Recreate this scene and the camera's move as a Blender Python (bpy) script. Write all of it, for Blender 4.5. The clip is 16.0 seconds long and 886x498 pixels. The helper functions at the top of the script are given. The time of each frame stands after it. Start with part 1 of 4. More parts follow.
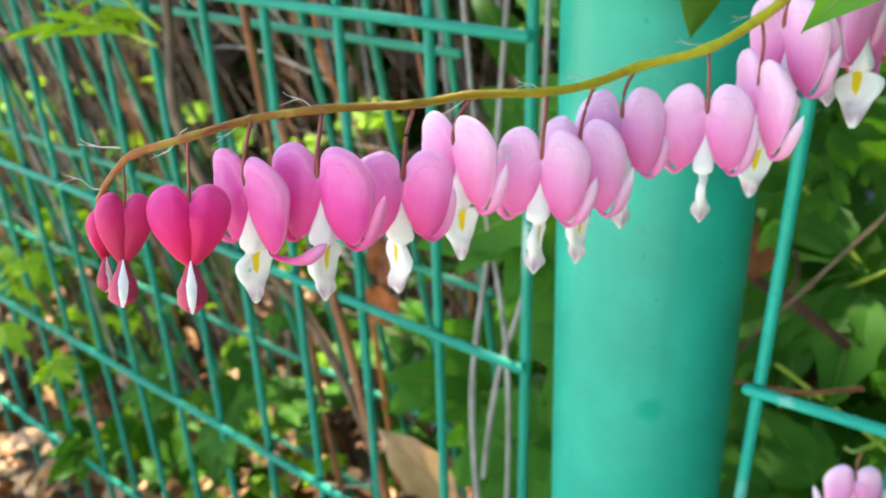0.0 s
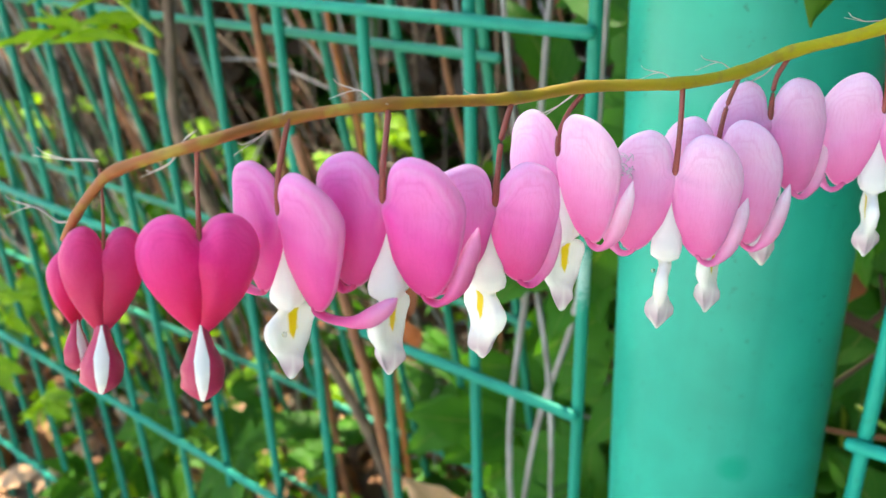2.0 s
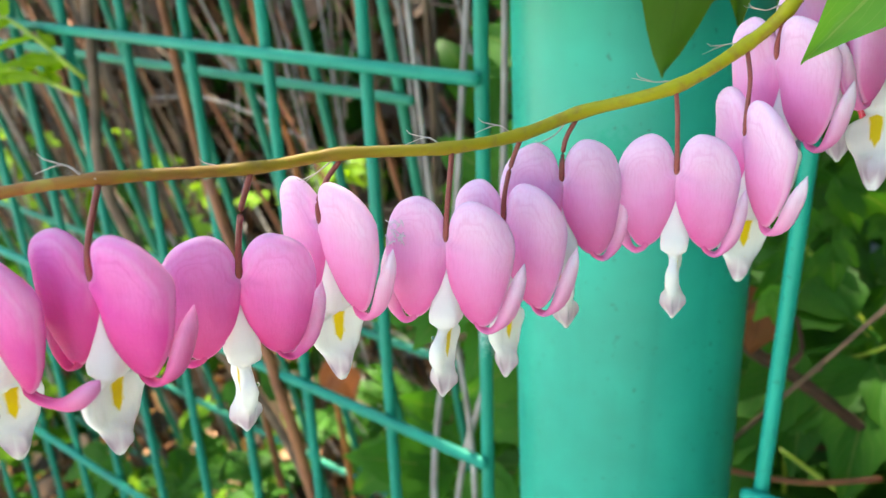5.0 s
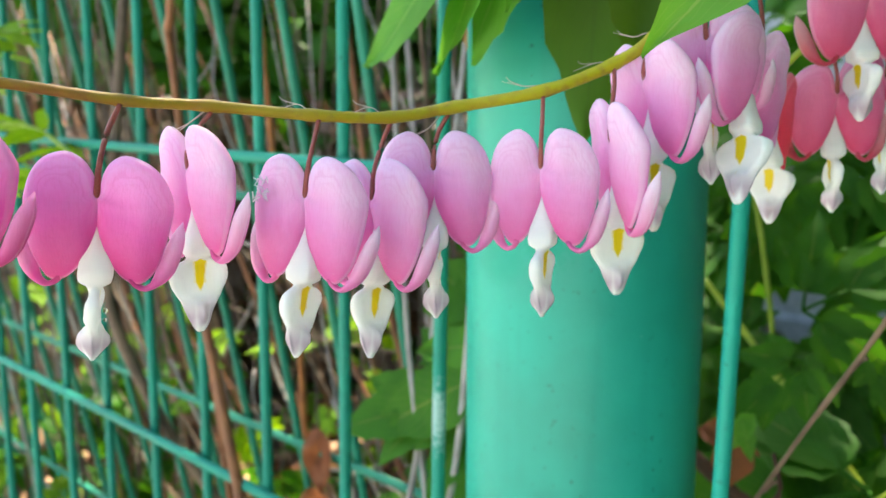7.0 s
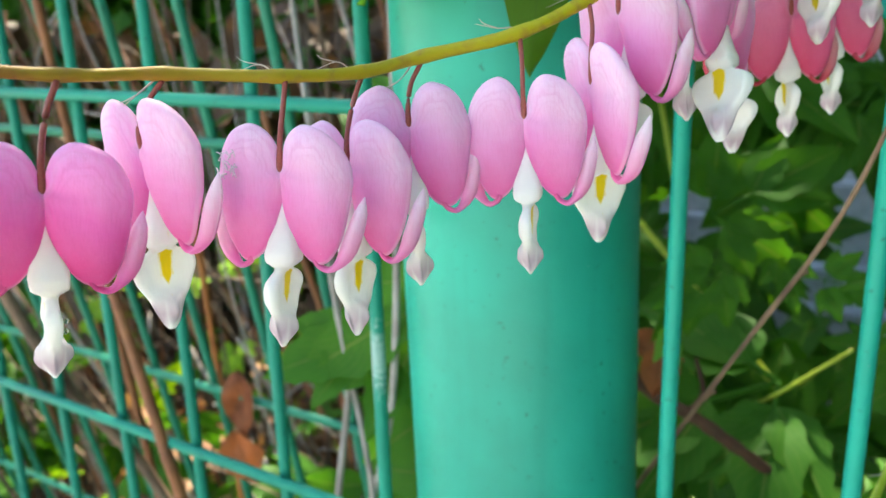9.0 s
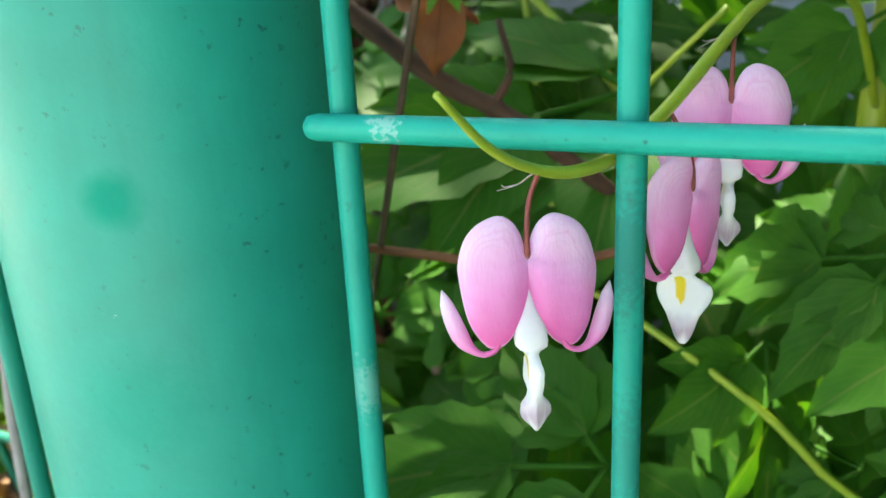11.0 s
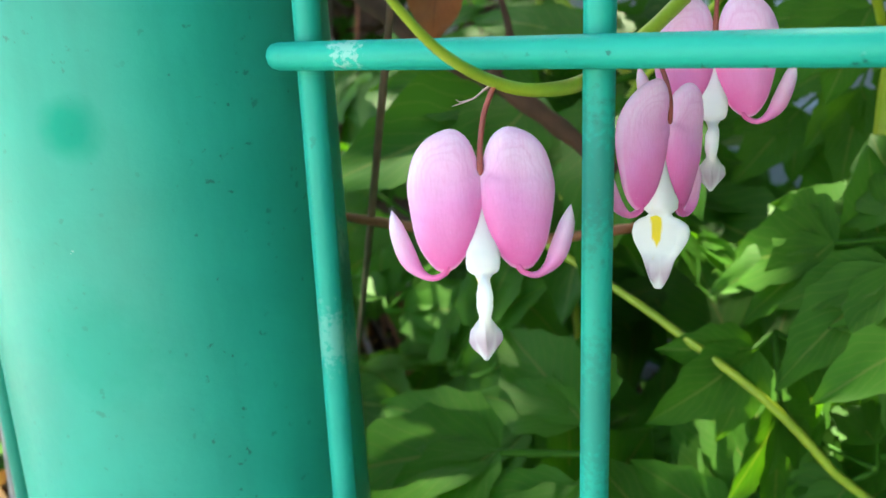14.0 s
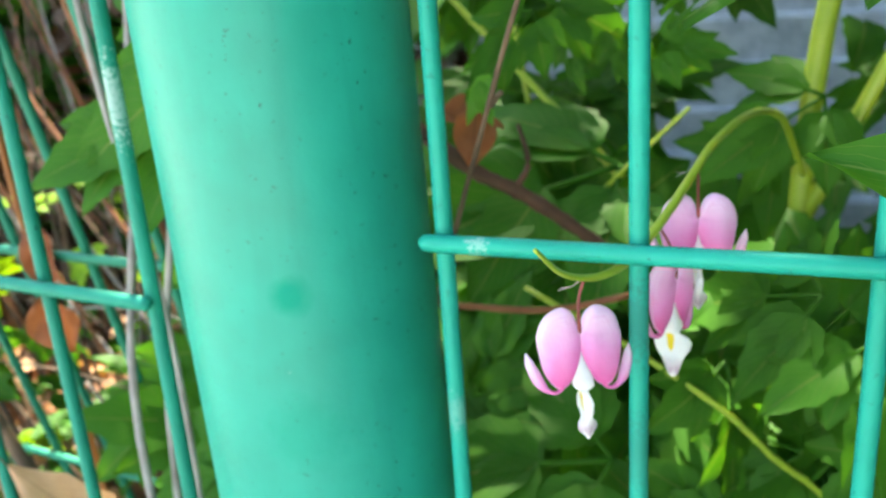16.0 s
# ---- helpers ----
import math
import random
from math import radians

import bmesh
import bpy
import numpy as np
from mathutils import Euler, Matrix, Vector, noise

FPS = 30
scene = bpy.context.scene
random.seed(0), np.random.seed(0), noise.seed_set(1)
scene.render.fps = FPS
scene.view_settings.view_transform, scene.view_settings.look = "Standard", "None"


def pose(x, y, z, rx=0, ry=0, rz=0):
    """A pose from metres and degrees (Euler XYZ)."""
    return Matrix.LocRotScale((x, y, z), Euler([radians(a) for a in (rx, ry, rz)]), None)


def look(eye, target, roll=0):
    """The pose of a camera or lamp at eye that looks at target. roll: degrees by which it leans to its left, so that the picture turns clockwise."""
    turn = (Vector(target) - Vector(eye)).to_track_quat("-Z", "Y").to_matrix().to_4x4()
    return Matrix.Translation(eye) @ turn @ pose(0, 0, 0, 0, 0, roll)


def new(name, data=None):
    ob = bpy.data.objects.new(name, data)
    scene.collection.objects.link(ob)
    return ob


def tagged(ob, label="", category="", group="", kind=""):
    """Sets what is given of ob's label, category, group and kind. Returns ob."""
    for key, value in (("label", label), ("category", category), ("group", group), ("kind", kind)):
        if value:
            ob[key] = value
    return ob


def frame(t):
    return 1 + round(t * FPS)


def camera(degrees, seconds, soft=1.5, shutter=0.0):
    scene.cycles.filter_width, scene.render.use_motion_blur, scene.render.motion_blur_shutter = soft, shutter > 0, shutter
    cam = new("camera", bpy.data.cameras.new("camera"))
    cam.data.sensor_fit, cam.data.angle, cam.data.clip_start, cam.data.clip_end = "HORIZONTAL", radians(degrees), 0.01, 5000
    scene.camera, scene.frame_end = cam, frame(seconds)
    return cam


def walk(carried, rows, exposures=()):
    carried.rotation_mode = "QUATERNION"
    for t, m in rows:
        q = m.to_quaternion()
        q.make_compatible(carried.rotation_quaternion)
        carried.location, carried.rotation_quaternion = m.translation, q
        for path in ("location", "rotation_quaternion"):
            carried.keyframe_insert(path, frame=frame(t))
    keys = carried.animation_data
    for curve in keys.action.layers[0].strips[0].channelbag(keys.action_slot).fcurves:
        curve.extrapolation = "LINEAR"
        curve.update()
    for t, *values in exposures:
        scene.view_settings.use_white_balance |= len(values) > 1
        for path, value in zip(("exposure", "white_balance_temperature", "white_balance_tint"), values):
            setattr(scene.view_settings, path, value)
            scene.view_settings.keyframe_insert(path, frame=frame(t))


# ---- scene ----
cam = camera(56.35, 16.0)
PATH = [
    (0, 0.0461, -0.2760, 0.6424, 63.33, 1.61, 33.44),
    (0.5, 0.0433, -0.2737, 0.6433, 63.61, 1.69, 33.40),
    (1, 0.0305, -0.2704, 0.6361, 63.90, 1.56, 33.17),
    (1.5, 0.0148, -0.2559, 0.6312, 64.51, 1.72, 33.08),
    (2, 0.0093, -0.2484, 0.6264, 64.58, 1.97, 33.39),
    (2.5, 0.0064, -0.2462, 0.6227, 64.73, 1.73, 33.37),
    (3, 0.0055, -0.2469, 0.6211, 64.94, 1.68, 33.31),
    (3.5, 0.0095, -0.2422, 0.6229, 65.12, 1.72, 32.97),
    (4, 0.0148, -0.2337, 0.6302, 65.05, 2.03, 32.97),
    (4.5, 0.0244, -0.2276, 0.6332, 65.01, 2.33, 32.73),
    (7, 0.0693, -0.2212, 0.5949, 80.40, -0.73, 37.15),
    (7.5, 0.0709, -0.2212, 0.5969, 80.63, -0.71, 38.01),
    (8, 0.0708, -0.2251, 0.5940, 80.89, -0.06, 36.79),
    (8.5, 0.0634, -0.2235, 0.6087, 79.90, 0.56, 33.89),
    (9, 0.0480, -0.2211, 0.6016, 74.15, 1.69, 28.00),
    (9.5, 0.0466, -0.1888, 0.5454, 71.93, 2.33, 24.75),
    (10, 0.0581, -0.1566, 0.5099, 71.36, 2.88, 24.35),
    (12.5, 0.0831, -0.0993, 0.4513, 73.66, 2.25, 27.73),
    (13, 0.0838, -0.1014, 0.4520, 73.82, 2.35, 28.14),
    (13.5, 0.0854, -0.1101, 0.4532, 74.26, 2.27, 28.57),
    (14, 0.0867, -0.1103, 0.4550, 74.43, 2.13, 28.28),
    (14.5, 0.0878, -0.1103, 0.4551, 74.36, 1.73, 26.77),
    (15, 0.0900, -0.1143, 0.4581, 74.47, 1.97, 27.16),
    (15.5, 0.0872, -0.1371, 0.4822, 74.09, 2.45, 26.64),
    (16, 0.0819, -0.1842, 0.5131, 72.18, 4.02, 22.45),
]
EXPOSURES = [(0.0, 2.53, 7500, 5), (4.5, 2.49, 7500, 5), (9.0, 2.48, 7500, 5), (10.0, 2.58, 7500, 5), (12.5, 2.81, 7500, 5), (15.0, 2.83, 7500, 5), (16.0, 2.95, 7500, 5)]
walk(cam, [(t, pose(x, y, z, rx, ry, rz)) for t, x, y, z, rx, ry, rz in PATH], EXPOSURES)

cam.data.dof.use_dof = True
cam.data.dof.focus_distance = 0.125
cam.data.dof.aperture_fstop = 29.0

# ---- light ----
SUN_EL, SUN_AZ = 58.0, 30.0          # azimuth: degrees from +y towards -x
world = bpy.data.worlds.new("sky")
scene.world = world
world.use_nodes = True
wn = world.node_tree
sky = wn.nodes.new("ShaderNodeTexSky")
sky.sky_type = "NISHITA"
sky.sun_disc = False
sky.sun_elevation = radians(SUN_EL)
sky.sun_rotation = radians(-SUN_AZ)
wn.links.new(sky.outputs[0], wn.nodes["Background"].inputs[0])
wn.nodes["Background"].inputs[1].default_value = 0.15
sun_data = bpy.data.lights.new("sun", "SUN")
sun_data.energy, sun_data.angle, sun_data.color = 4.8, radians(0.6), (1.0, 0.95, 0.86)
sun = new("sun", sun_data)
se, sa = radians(SUN_EL), radians(SUN_AZ)
sun_from = Vector((-math.sin(sa) * math.cos(se), math.cos(sa) * math.cos(se), math.sin(se)))
sun.matrix_world = look(sun_from * 20, (0, 0, 0))


# ---- materials ----
class Mat:
    """A node material with a few short ways to add nodes."""

    def __init__(self, name):
        self.m = bpy.data.materials.new(name)
        self.m.use_nodes = True
        self.t = self.m.node_tree
        self.b = self.t.nodes["Principled BSDF"]
        self.out = self.t.nodes["Material Output"]

    def n(self, kind, **k):
        node = self.t.nodes.new(kind)
        for key, v in k.items():
            if key in node.inputs:
                node.inputs[key].default_value = v
            else:
                setattr(node, key, v)
        return node

    def l(self, a, b):
        self.t.links.new(a, b)

    def coord(self, kind="Object", scale=(1, 1, 1)):
        c, m = self.n("ShaderNodeTexCoord"), self.n("ShaderNodeMapping")
        m.inputs["Scale"].default_value = scale
        self.l(c.outputs[kind], m.inputs[0])
        return m.outputs[0]

    def noise(self, vec, scale, detail=4, rough=0.55, dist=0.0):
        x = self.n("ShaderNodeTexNoise", Scale=scale, Detail=detail, Roughness=rough, Distortion=dist)
        self.l(vec, x.inputs["Vector"])
        return x.outputs["Fac"]

    def ramp(self, fac, stops, mode="LINEAR"):
        r = self.n("ShaderNodeValToRGB")
        r.color_ramp.interpolation = mode
        e = r.color_ramp.elements
        while len(e) < len(stops):
            e.new(0.5)
        for el, (p, c) in zip(e, stops):
            el.position, el.color = p, (*c, 1) if len(c) == 3 else c
        self.l(fac, r.inputs[0])
        return r.outputs[0]

    def math(self, op, a, b=0.5, clamp=False):
        x = self.n("ShaderNodeMath", operation=op, use_clamp=clamp)
        for s, v in ((0, a), (1, b)):
            if isinstance(v, (int, float)):
                x.inputs[s].default_value = v
            else:
                self.l(v, x.inputs[s])
        return x.outputs[0]

    def mix(self, fac, a, b, mode="MIX"):
        x = self.n("ShaderNodeMix", data_type="RGBA", blend_type=mode)
        for s, v in ((0, fac), (6, a), (7, b)):
            if isinstance(v, (int, float)):
                x.inputs[s].default_value = v
            elif isinstance(v, tuple):
                x.inputs[s].default_value = (*v, 1)
            else:
                self.l(v, x.inputs[s])
        return x.outputs[2]

    def bump(self, height, strength, dist):
        x = self.n("ShaderNodeBump", Strength=strength, Distance=dist)
        self.l(height, x.inputs["Height"])
        self.l(x.outputs[0], self.b.inputs["Normal"])

    def thin(self, colour, amount, tint=(1, 1, 1)):
        """Light that passes through a petal or a leaf."""
        tr, mx = self.n("ShaderNodeBsdfTranslucent"), self.n("ShaderNodeMixShader", Fac=amount)
        self.l(self.mix(1.0, colour, tint, "MULTIPLY"), tr.inputs[0])
        self.l(self.b.outputs[0], mx.inputs[1])
        self.l(tr.outputs[0], mx.inputs[2])
        self.l(mx.outputs[0], self.out.inputs[0])

    def axis(self, which, kind="Object"):
        s = self.n("ShaderNodeSeparateXYZ")
        self.l(self.coord(kind), s.inputs[0])
        return s.outputs["XYZ".index(which)]

    def rand(self):
        return self.n("ShaderNodeObjectInfo").outputs["Random"]


def paint_material(name, base, dirt=0.5, rough=0.34, blots=(), world_grain=False, gloss=0.35):
    """Smooth green coating with specks, streaks and chips; blots: (place, radius, colour, strength, raggedness)."""
    k = Mat(name)
    v = k.n("ShaderNodeNewGeometry").outputs["Position"] if world_grain else k.coord("Object")
    m = k.n("ShaderNodeMapping")
    m.inputs["Scale"].default_value = (1, 1, 0.10)
    k.l(v, m.inputs[0])
    streaks = k.noise(m.outputs[0], 90, 3, 0.6)
    big = k.noise(v, 22, 3, 0.6)
    fine = k.noise(v, 520, 3, 0.5)
    col = k.mix(k.ramp(big, [(0.35, (0, 0, 0)), (0.7, (1, 1, 1))]), tuple(c * 0.86 for c in base), tuple(min(1, c * 1.12) for c in base))
    col = k.mix(k.ramp(streaks, [(0.52, (0.0,) * 3), (0.78, (0.35,) * 3)]), col, tuple(c * 0.68 for c in base))
    crowd = k.ramp(k.noise(m.outputs[0], 42, 2), [(0.42, (0.12,) * 3), (0.62, (1.0,) * 3)])
    specks = k.ramp(k.noise(v, 430, 3, 0.5), [(0.665, (0, 0, 0)), (0.71, (1, 1, 1))])
    col = k.mix(k.math("MULTIPLY", k.math("MULTIPLY", specks, crowd), dirt), col, (0.012, 0.05, 0.04))
    chips = k.ramp(k.noise(v, 240, 5, 0.6), [(0.715, (0, 0, 0)), (0.74, (1, 1, 1))])
    patch = k.ramp(k.noise(v, 28, 2), [(0.55, (0, 0, 0)), (0.68, (1, 1, 1))])
    col = k.mix(k.math("MULTIPLY", k.math("MULTIPLY", chips, patch), 0.8), col, (0.42, 0.50, 0.46))
    sheen = gloss
    for place, rad, tone, strength, ragged in blots:
        d = k.n("ShaderNodeVectorMath", operation="DISTANCE")
        k.l(v, d.inputs[0])
        d.inputs[1].default_value = place
        edge = k.math("ADD", d.outputs["Value"], k.math("MULTIPLY", k.math("SUBTRACT", k.noise(v, 130 + 900 * ragged, 4), 0.5), 0.005 + ragged * 3.0 * rad))
        spot = k.math("MULTIPLY", k.ramp(k.math("DIVIDE", edge, rad), [(0.45, (1, 1, 1)), (1.15, (0, 0, 0))]), strength)
        col = k.mix(spot, col, tone)
        sheen = k.math("MULTIPLY", k.math("SUBTRACT", 1.0, spot), sheen)
    k.l(col, k.b.inputs["Base Color"])
    k.l(k.ramp(big, [(0.3, (rough - 0.06,) * 3), (0.75, (rough + 0.12,) * 3)]), k.b.inputs["Roughness"])
    if blots:
        k.l(sheen, k.b.inputs["Specular IOR Level"])
    else:
        k.b.inputs["Specular IOR Level"].default_value = gloss
    k.bump(k.math("ADD", fine, k.math("MULTIPLY", big, 2.0)), 0.12, 0.0006)
    return k.m


def petal_material(name, top, mid, low, through_it=0.5, fade=0.42, tip=False):
    """Petal that is paler along its upper rounding and deeper towards its lower end, with faint veins along its rim; uv x runs from the petal's middle to its rim, uv y along its bent end."""
    k = Mat(name)
    x, z = k.axis("X"), k.axis("Z")
    soft = k.math("SUBTRACT", k.noise(k.coord(), 1.9, 3), 0.5)
    h = k.math("DIVIDE", k.math("ADD", k.math("ADD", z, 1.50), k.math("ADD", k.math("MULTIPLY", soft, 0.6), k.math("MULTIPLY", k.math("SUBTRACT", k.math("ABSOLUTE", x), 0.5), 0.55))), 2.10)
    uv = k.n("ShaderNodeSeparateXYZ")
    k.l(k.n("ShaderNodeTexCoord").outputs["UV"], uv.inputs[0])
    if tip:
        h = k.math("ADD", k.math("MULTIPLY", uv.outputs[1], 0.92), k.math("MULTIPLY", soft, 0.2))
    col = k.ramp(h, [(0.0, low), (0.22, tuple(0.6 * a + 0.4 * b for a, b in zip(low, mid))), (0.48, mid), (0.85, top)])
    r = uv.outputs[0]
    upper = k.ramp(k.math("ADD", z, 0.7), [(0.15, (0.0,) * 3), (0.8, (1.0,) * 3)])
    wave = k.math("MAXIMUM", k.math("SINE", k.math("ADD", k.math("MULTIPLY", r, 46.0), k.math("MULTIPLY", soft, 30.0))), 0.0)
    ring = k.ramp(r, [(0.35, (0.0,) * 3), (0.62, (1.0,) * 3), (0.92, (0.8,) * 3), (1.0, (0.0,) * 3)])
    lines = k.math("MULTIPLY", k.math("MULTIPLY", wave, ring), k.math("ADD", 0.06, k.math("MULTIPLY", upper, 0.16)))
    col = k.mix(lines, col, tuple(0.80 * c for c in mid))
    pale = tuple((1 - fade) * c + fade * 0.98 for c in top)
    band = k.ramp(k.math("ADD", r, k.math("MULTIPLY", soft, 0.16)), [(0.70, (0.0,) * 3), (0.84, (0.50,) * 3), (0.90, (0.22,) * 3), (0.97, (0.55,) * 3)])
    col = k.mix(k.math("MULTIPLY", band, upper), col, pale)
    streak = k.noise(k.coord("Object", (15, 15, 1.3)), 2.6, 3, 0.6, 0.3)
    col = k.mix(k.ramp(streak, [(0.46, (0.0,) * 3), (0.76, (0.16,) * 3)]), col, tuple(c * 0.85 for c in low))
    rim = k.ramp(r, [(0.955, (0.0,) * 3), (0.995, (0.55,) * 3)])
    col = k.mix(rim, col, pale)
    col = k.mix(k.ramp(k.noise(k.coord(), 24, 3), [(0.66, (0.0,) * 3), (0.80, (0.28,) * 3)]), col, pale)
    col = k.mix(k.math("MULTIPLY", k.rand(), 0.10), col, (0.84, 0.42, 0.58))
    k.l(col, k.b.inputs["Base Color"])
    k.b.inputs["Roughness"].default_value = 0.46
    k.b.inputs["Sheen Weight"].default_value = 0.12
    k.b.inputs["Specular IOR Level"].default_value = 0.38
    k.bump(k.math("ADD", k.math("ADD", streak, k.math("MULTIPLY", lines, -1.2)), k.math("MULTIPLY", k.noise(k.coord(), 5, 3), 1.5)), 0.15, 0.035)
    k.thin(col, through_it, (1.0, 0.85, 1.0))
    return k.m


def inner_material(name):
    """White inner petals with a yellow band and a faint violet end."""
    k = Mat(name)
    x, y, z = k.axis("X"), k.axis("Y"), k.axis("Z")
    n = k.math("MULTIPLY", k.math("SUBTRACT", k.noise(k.coord("Object", (6, 6, 1.5)), 3, 3), 0.5), 0.10)
    wide = k.ramp(k.math("MULTIPLY", k.math("ADD", z, 1.42), -1.5), [(0.03, (0.0,) * 3), (0.10, (0.13,) * 3), (0.60, (0.11,) * 3), (0.84, (0.0,) * 3)])
    yel = k.math("MULTIPLY", k.math("SUBTRACT", wide, k.math("ADD", k.math("ABSOLUTE", y), n)), 22.0, True)
    end = k.ramp(k.math("MULTIPLY", k.math("ADD", z, 2.05), -2.4), [(0.0, (0, 0, 0)), (0.75, (1, 1, 1))])
    side = k.ramp(k.math("MAXIMUM", k.math("ABSOLUTE", y), k.math("ABSOLUTE", x)), [(0.07, (0, 0, 0)), (0.15, (1, 1, 1))])
    col = k.mix(k.math("MULTIPLY", k.math("MULTIPLY", end, side), 0.75), (0.91, 0.915, 0.89), (0.50, 0.34, 0.44))
    col = k.mix(yel, col, (0.86, 0.66, 0.02))
    k.l(col, k.b.inputs["Base Color"])
    k.b.inputs["Roughness"].default_value = 0.42
    k.bump(k.noise(k.coord("Object", (9, 9, 1.6)), 3, 3), 0.06, 0.03)
    k.thin(col, 0.50)
    return k.m


def bud_material(name):
    """Crimson inner petals of a young flower with a white keel."""
    k = Mat(name)
    x, z = k.axis("X"), k.axis("Z")
    w = k.ramp(k.math("MULTIPLY", k.math("ADD", z, 1.45), -0.78), [(0.0, (0.02,) * 3), (0.4, (0.13,) * 3), (0.65, (0.11,) * 3), (1.0, (0.03,) * 3)])
    keel = k.math("LESS_THAN", k.math("ABSOLUTE", k.math("ADD", x, 0.02)), w)
    v = k.noise(k.coord("Object", (14, 14, 2)), 3, 3)
    col = k.mix(v, (0.42, 0.018, 0.075), (0.55, 0.05, 0.14))
    col = k.mix(keel, col, (0.88, 0.86, 0.86))
    k.l(col, k.b.inputs["Base Color"])
    k.b.inputs["Roughness"].default_value = 0.45
    k.thin(col, 0.22)
    return k.m


def stem_material(name, a, b, rough=0.5):
    k = Mat(name)
    v = k.coord("Object")
    n = k.noise(v, 60, 4)
    f = k.noise(v, 900, 3)
    col = k.mix(k.ramp(n, [(0.35, (0, 0, 0)), (0.65, (1, 1, 1))]), a, b)
    col = k.mix(k.math("MULTIPLY", f, 0.25), col, tuple(c * 0.55 for c in a))
    k.l(col, k.b.inputs["Base Color"])
    k.b.inputs["Roughness"].default_value = rough
    k.bump(f, 0.25, 0.0004)
    return k.m


def raceme_material(name):
    """Flower stem that turns from ochre green near its root to red brown at its tip."""
    k = Mat(name)
    x = k.axis("X")
    f = k.noise(k.coord("Object"), 420, 4)
    n = k.noise(k.coord("Object"), 90, 3)
    t = k.math("ADD", k.math("DIVIDE", k.math("ADD", x, 0.085), 0.11), k.math("MULTIPLY", k.math("SUBTRACT", n, 0.5), 0.35))
    col = k.ramp(t, [(0.04, (0.33, 0.085, 0.034)), (0.24, (0.31, 0.115, 0.028)), (0.37, (0.31, 0.20, 0.016)), (0.72, (0.36, 0.32, 0.012))])
    grain = k.noise(k.coord("Object", (1, 1, 1)), 260, 4, 0.6, 0.4)
    col = k.mix(k.ramp(grain, [(0.50, (0.0,) * 3), (0.72, (0.55,) * 3)]), col, (0.24, 0.085, 0.035))
    col = k.mix(k.ramp(k.noise(k.coord("Object"), 150, 3), [(0.60, (0.0,) * 3), (0.75, (0.5,) * 3)]), col, (0.42, 0.40, 0.05))
    col = k.mix(k.ramp(f, [(0.55, (0.0,) * 3), (0.8, (0.5,) * 3)]), col, (0.20, 0.09, 0.06))
    k.l(col, k.b.inputs["Base Color"])
    k.b.inputs["Roughness"].default_value = 0.50
    k.b.inputs["Specular IOR Level"].default_value = 0.25
    k.bump(f, 0.2, 0.0003)
    return k.m


def leaf_material(name, dark, light, through_it=0.35, vein=(0.16, 0.22, 0.05)):
    """Leaf blade: uv x runs along the blade, uv y across it."""
    k = Mat(name)
    uv = k.n("ShaderNodeTexCoord").outputs["UV"]
    s = k.n("ShaderNodeSeparateXYZ")
    k.l(uv, s.inputs[0])
    across = k.math("ABSOLUTE", k.math("SUBTRACT", s.outputs[1], 0.5))
    rib = k.math("LESS_THAN", across, 0.022)
    side = k.math("SINE", k.math("MULTIPLY", k.math("SUBTRACT", s.outputs[0], k.math("MULTIPLY", across, 0.7)), 62.0))
    side = k.math("GREATER_THAN", side, 0.93)
    n = k.noise(k.coord("Object"), 70, 4)
    f = k.noise(k.coord("Object"), 600, 3)
    col = k.mix(k.ramp(n, [(0.3, (0, 0, 0)), (0.7, (1, 1, 1))]), dark, light)
    col = k.mix(k.math("MULTIPLY", k.rand(), 0.45), col, tuple(c * 1.7 for c in light))
    col = k.mix(k.math("MULTIPLY", k.math("MAXIMUM", rib, k.math("MULTIPLY", side, 0.4)), 0.55), col, vein)
    k.l(col, k.b.inputs["Base Color"])
    k.b.inputs["Roughness"].default_value = 0.55
    k.b.inputs["Specular IOR Level"].default_value = 0.16
    k.bump(k.math("ADD", f, k.math("MULTIPLY", side, 1.2)), 0.3, 0.0005)
    k.thin(col, through_it, (1.5, 1.35, 0.5))
    return k.m


GREEN = (0.003, 0.305, 0.215)
DEEP, WHITE, GRIME = (0.0005, 0.275, 0.175), (0.52, 0.60, 0.56), (0.045, 0.07, 0.06)
M_POST = paint_material("post_paint", GREEN, 0.6, 0.42, [((-0.0354, -0.0169, 0.4396), 0.0066, DEEP, 0.8, 0), ((-0.062, -0.0195, 0.553), 0.011, DEEP, 0.4, 0), ((-0.034, -0.0175, 0.502), 0.0007, WHITE, 0.9, 0), ((-0.0150, 0.031, 0.402), 0.011, GRIME, 0.5, 0.9), ((-0.0155, 0.027, 0.410), 0.006, WHITE, 0.3, 0.95), ((-0.0150, 0.030, 0.385), 0.006, WHITE, 0.25, 0.95), ((-0.036, -0.016, 0.400), 0.014, DEEP, 0.30, 0.2), ((-0.045, -0.021, 0.56), 0.010, DEEP, 0.5, 0.6)])
M_WIRE = paint_material("wire_paint", (0.003, 0.31, 0.225), 0.8, 0.44, [((0.0112, -0.0015, 0.4508), 0.0026, WHITE, 0.32, 0.9), ((-0.1016, 0.0, 0.487), 0.013, WHITE, 0.5, 0.9), ((0.0500, 0.0025, 0.432), 0.012, GRIME, 0.3, 0.9), ((0.0, 0.0025, 0.40), 0.006, WHITE, 0.16, 0.9), ((0.05, 0.002, 0.395), 0.014, GRIME, 0.25, 0.95)], True, 0.2)
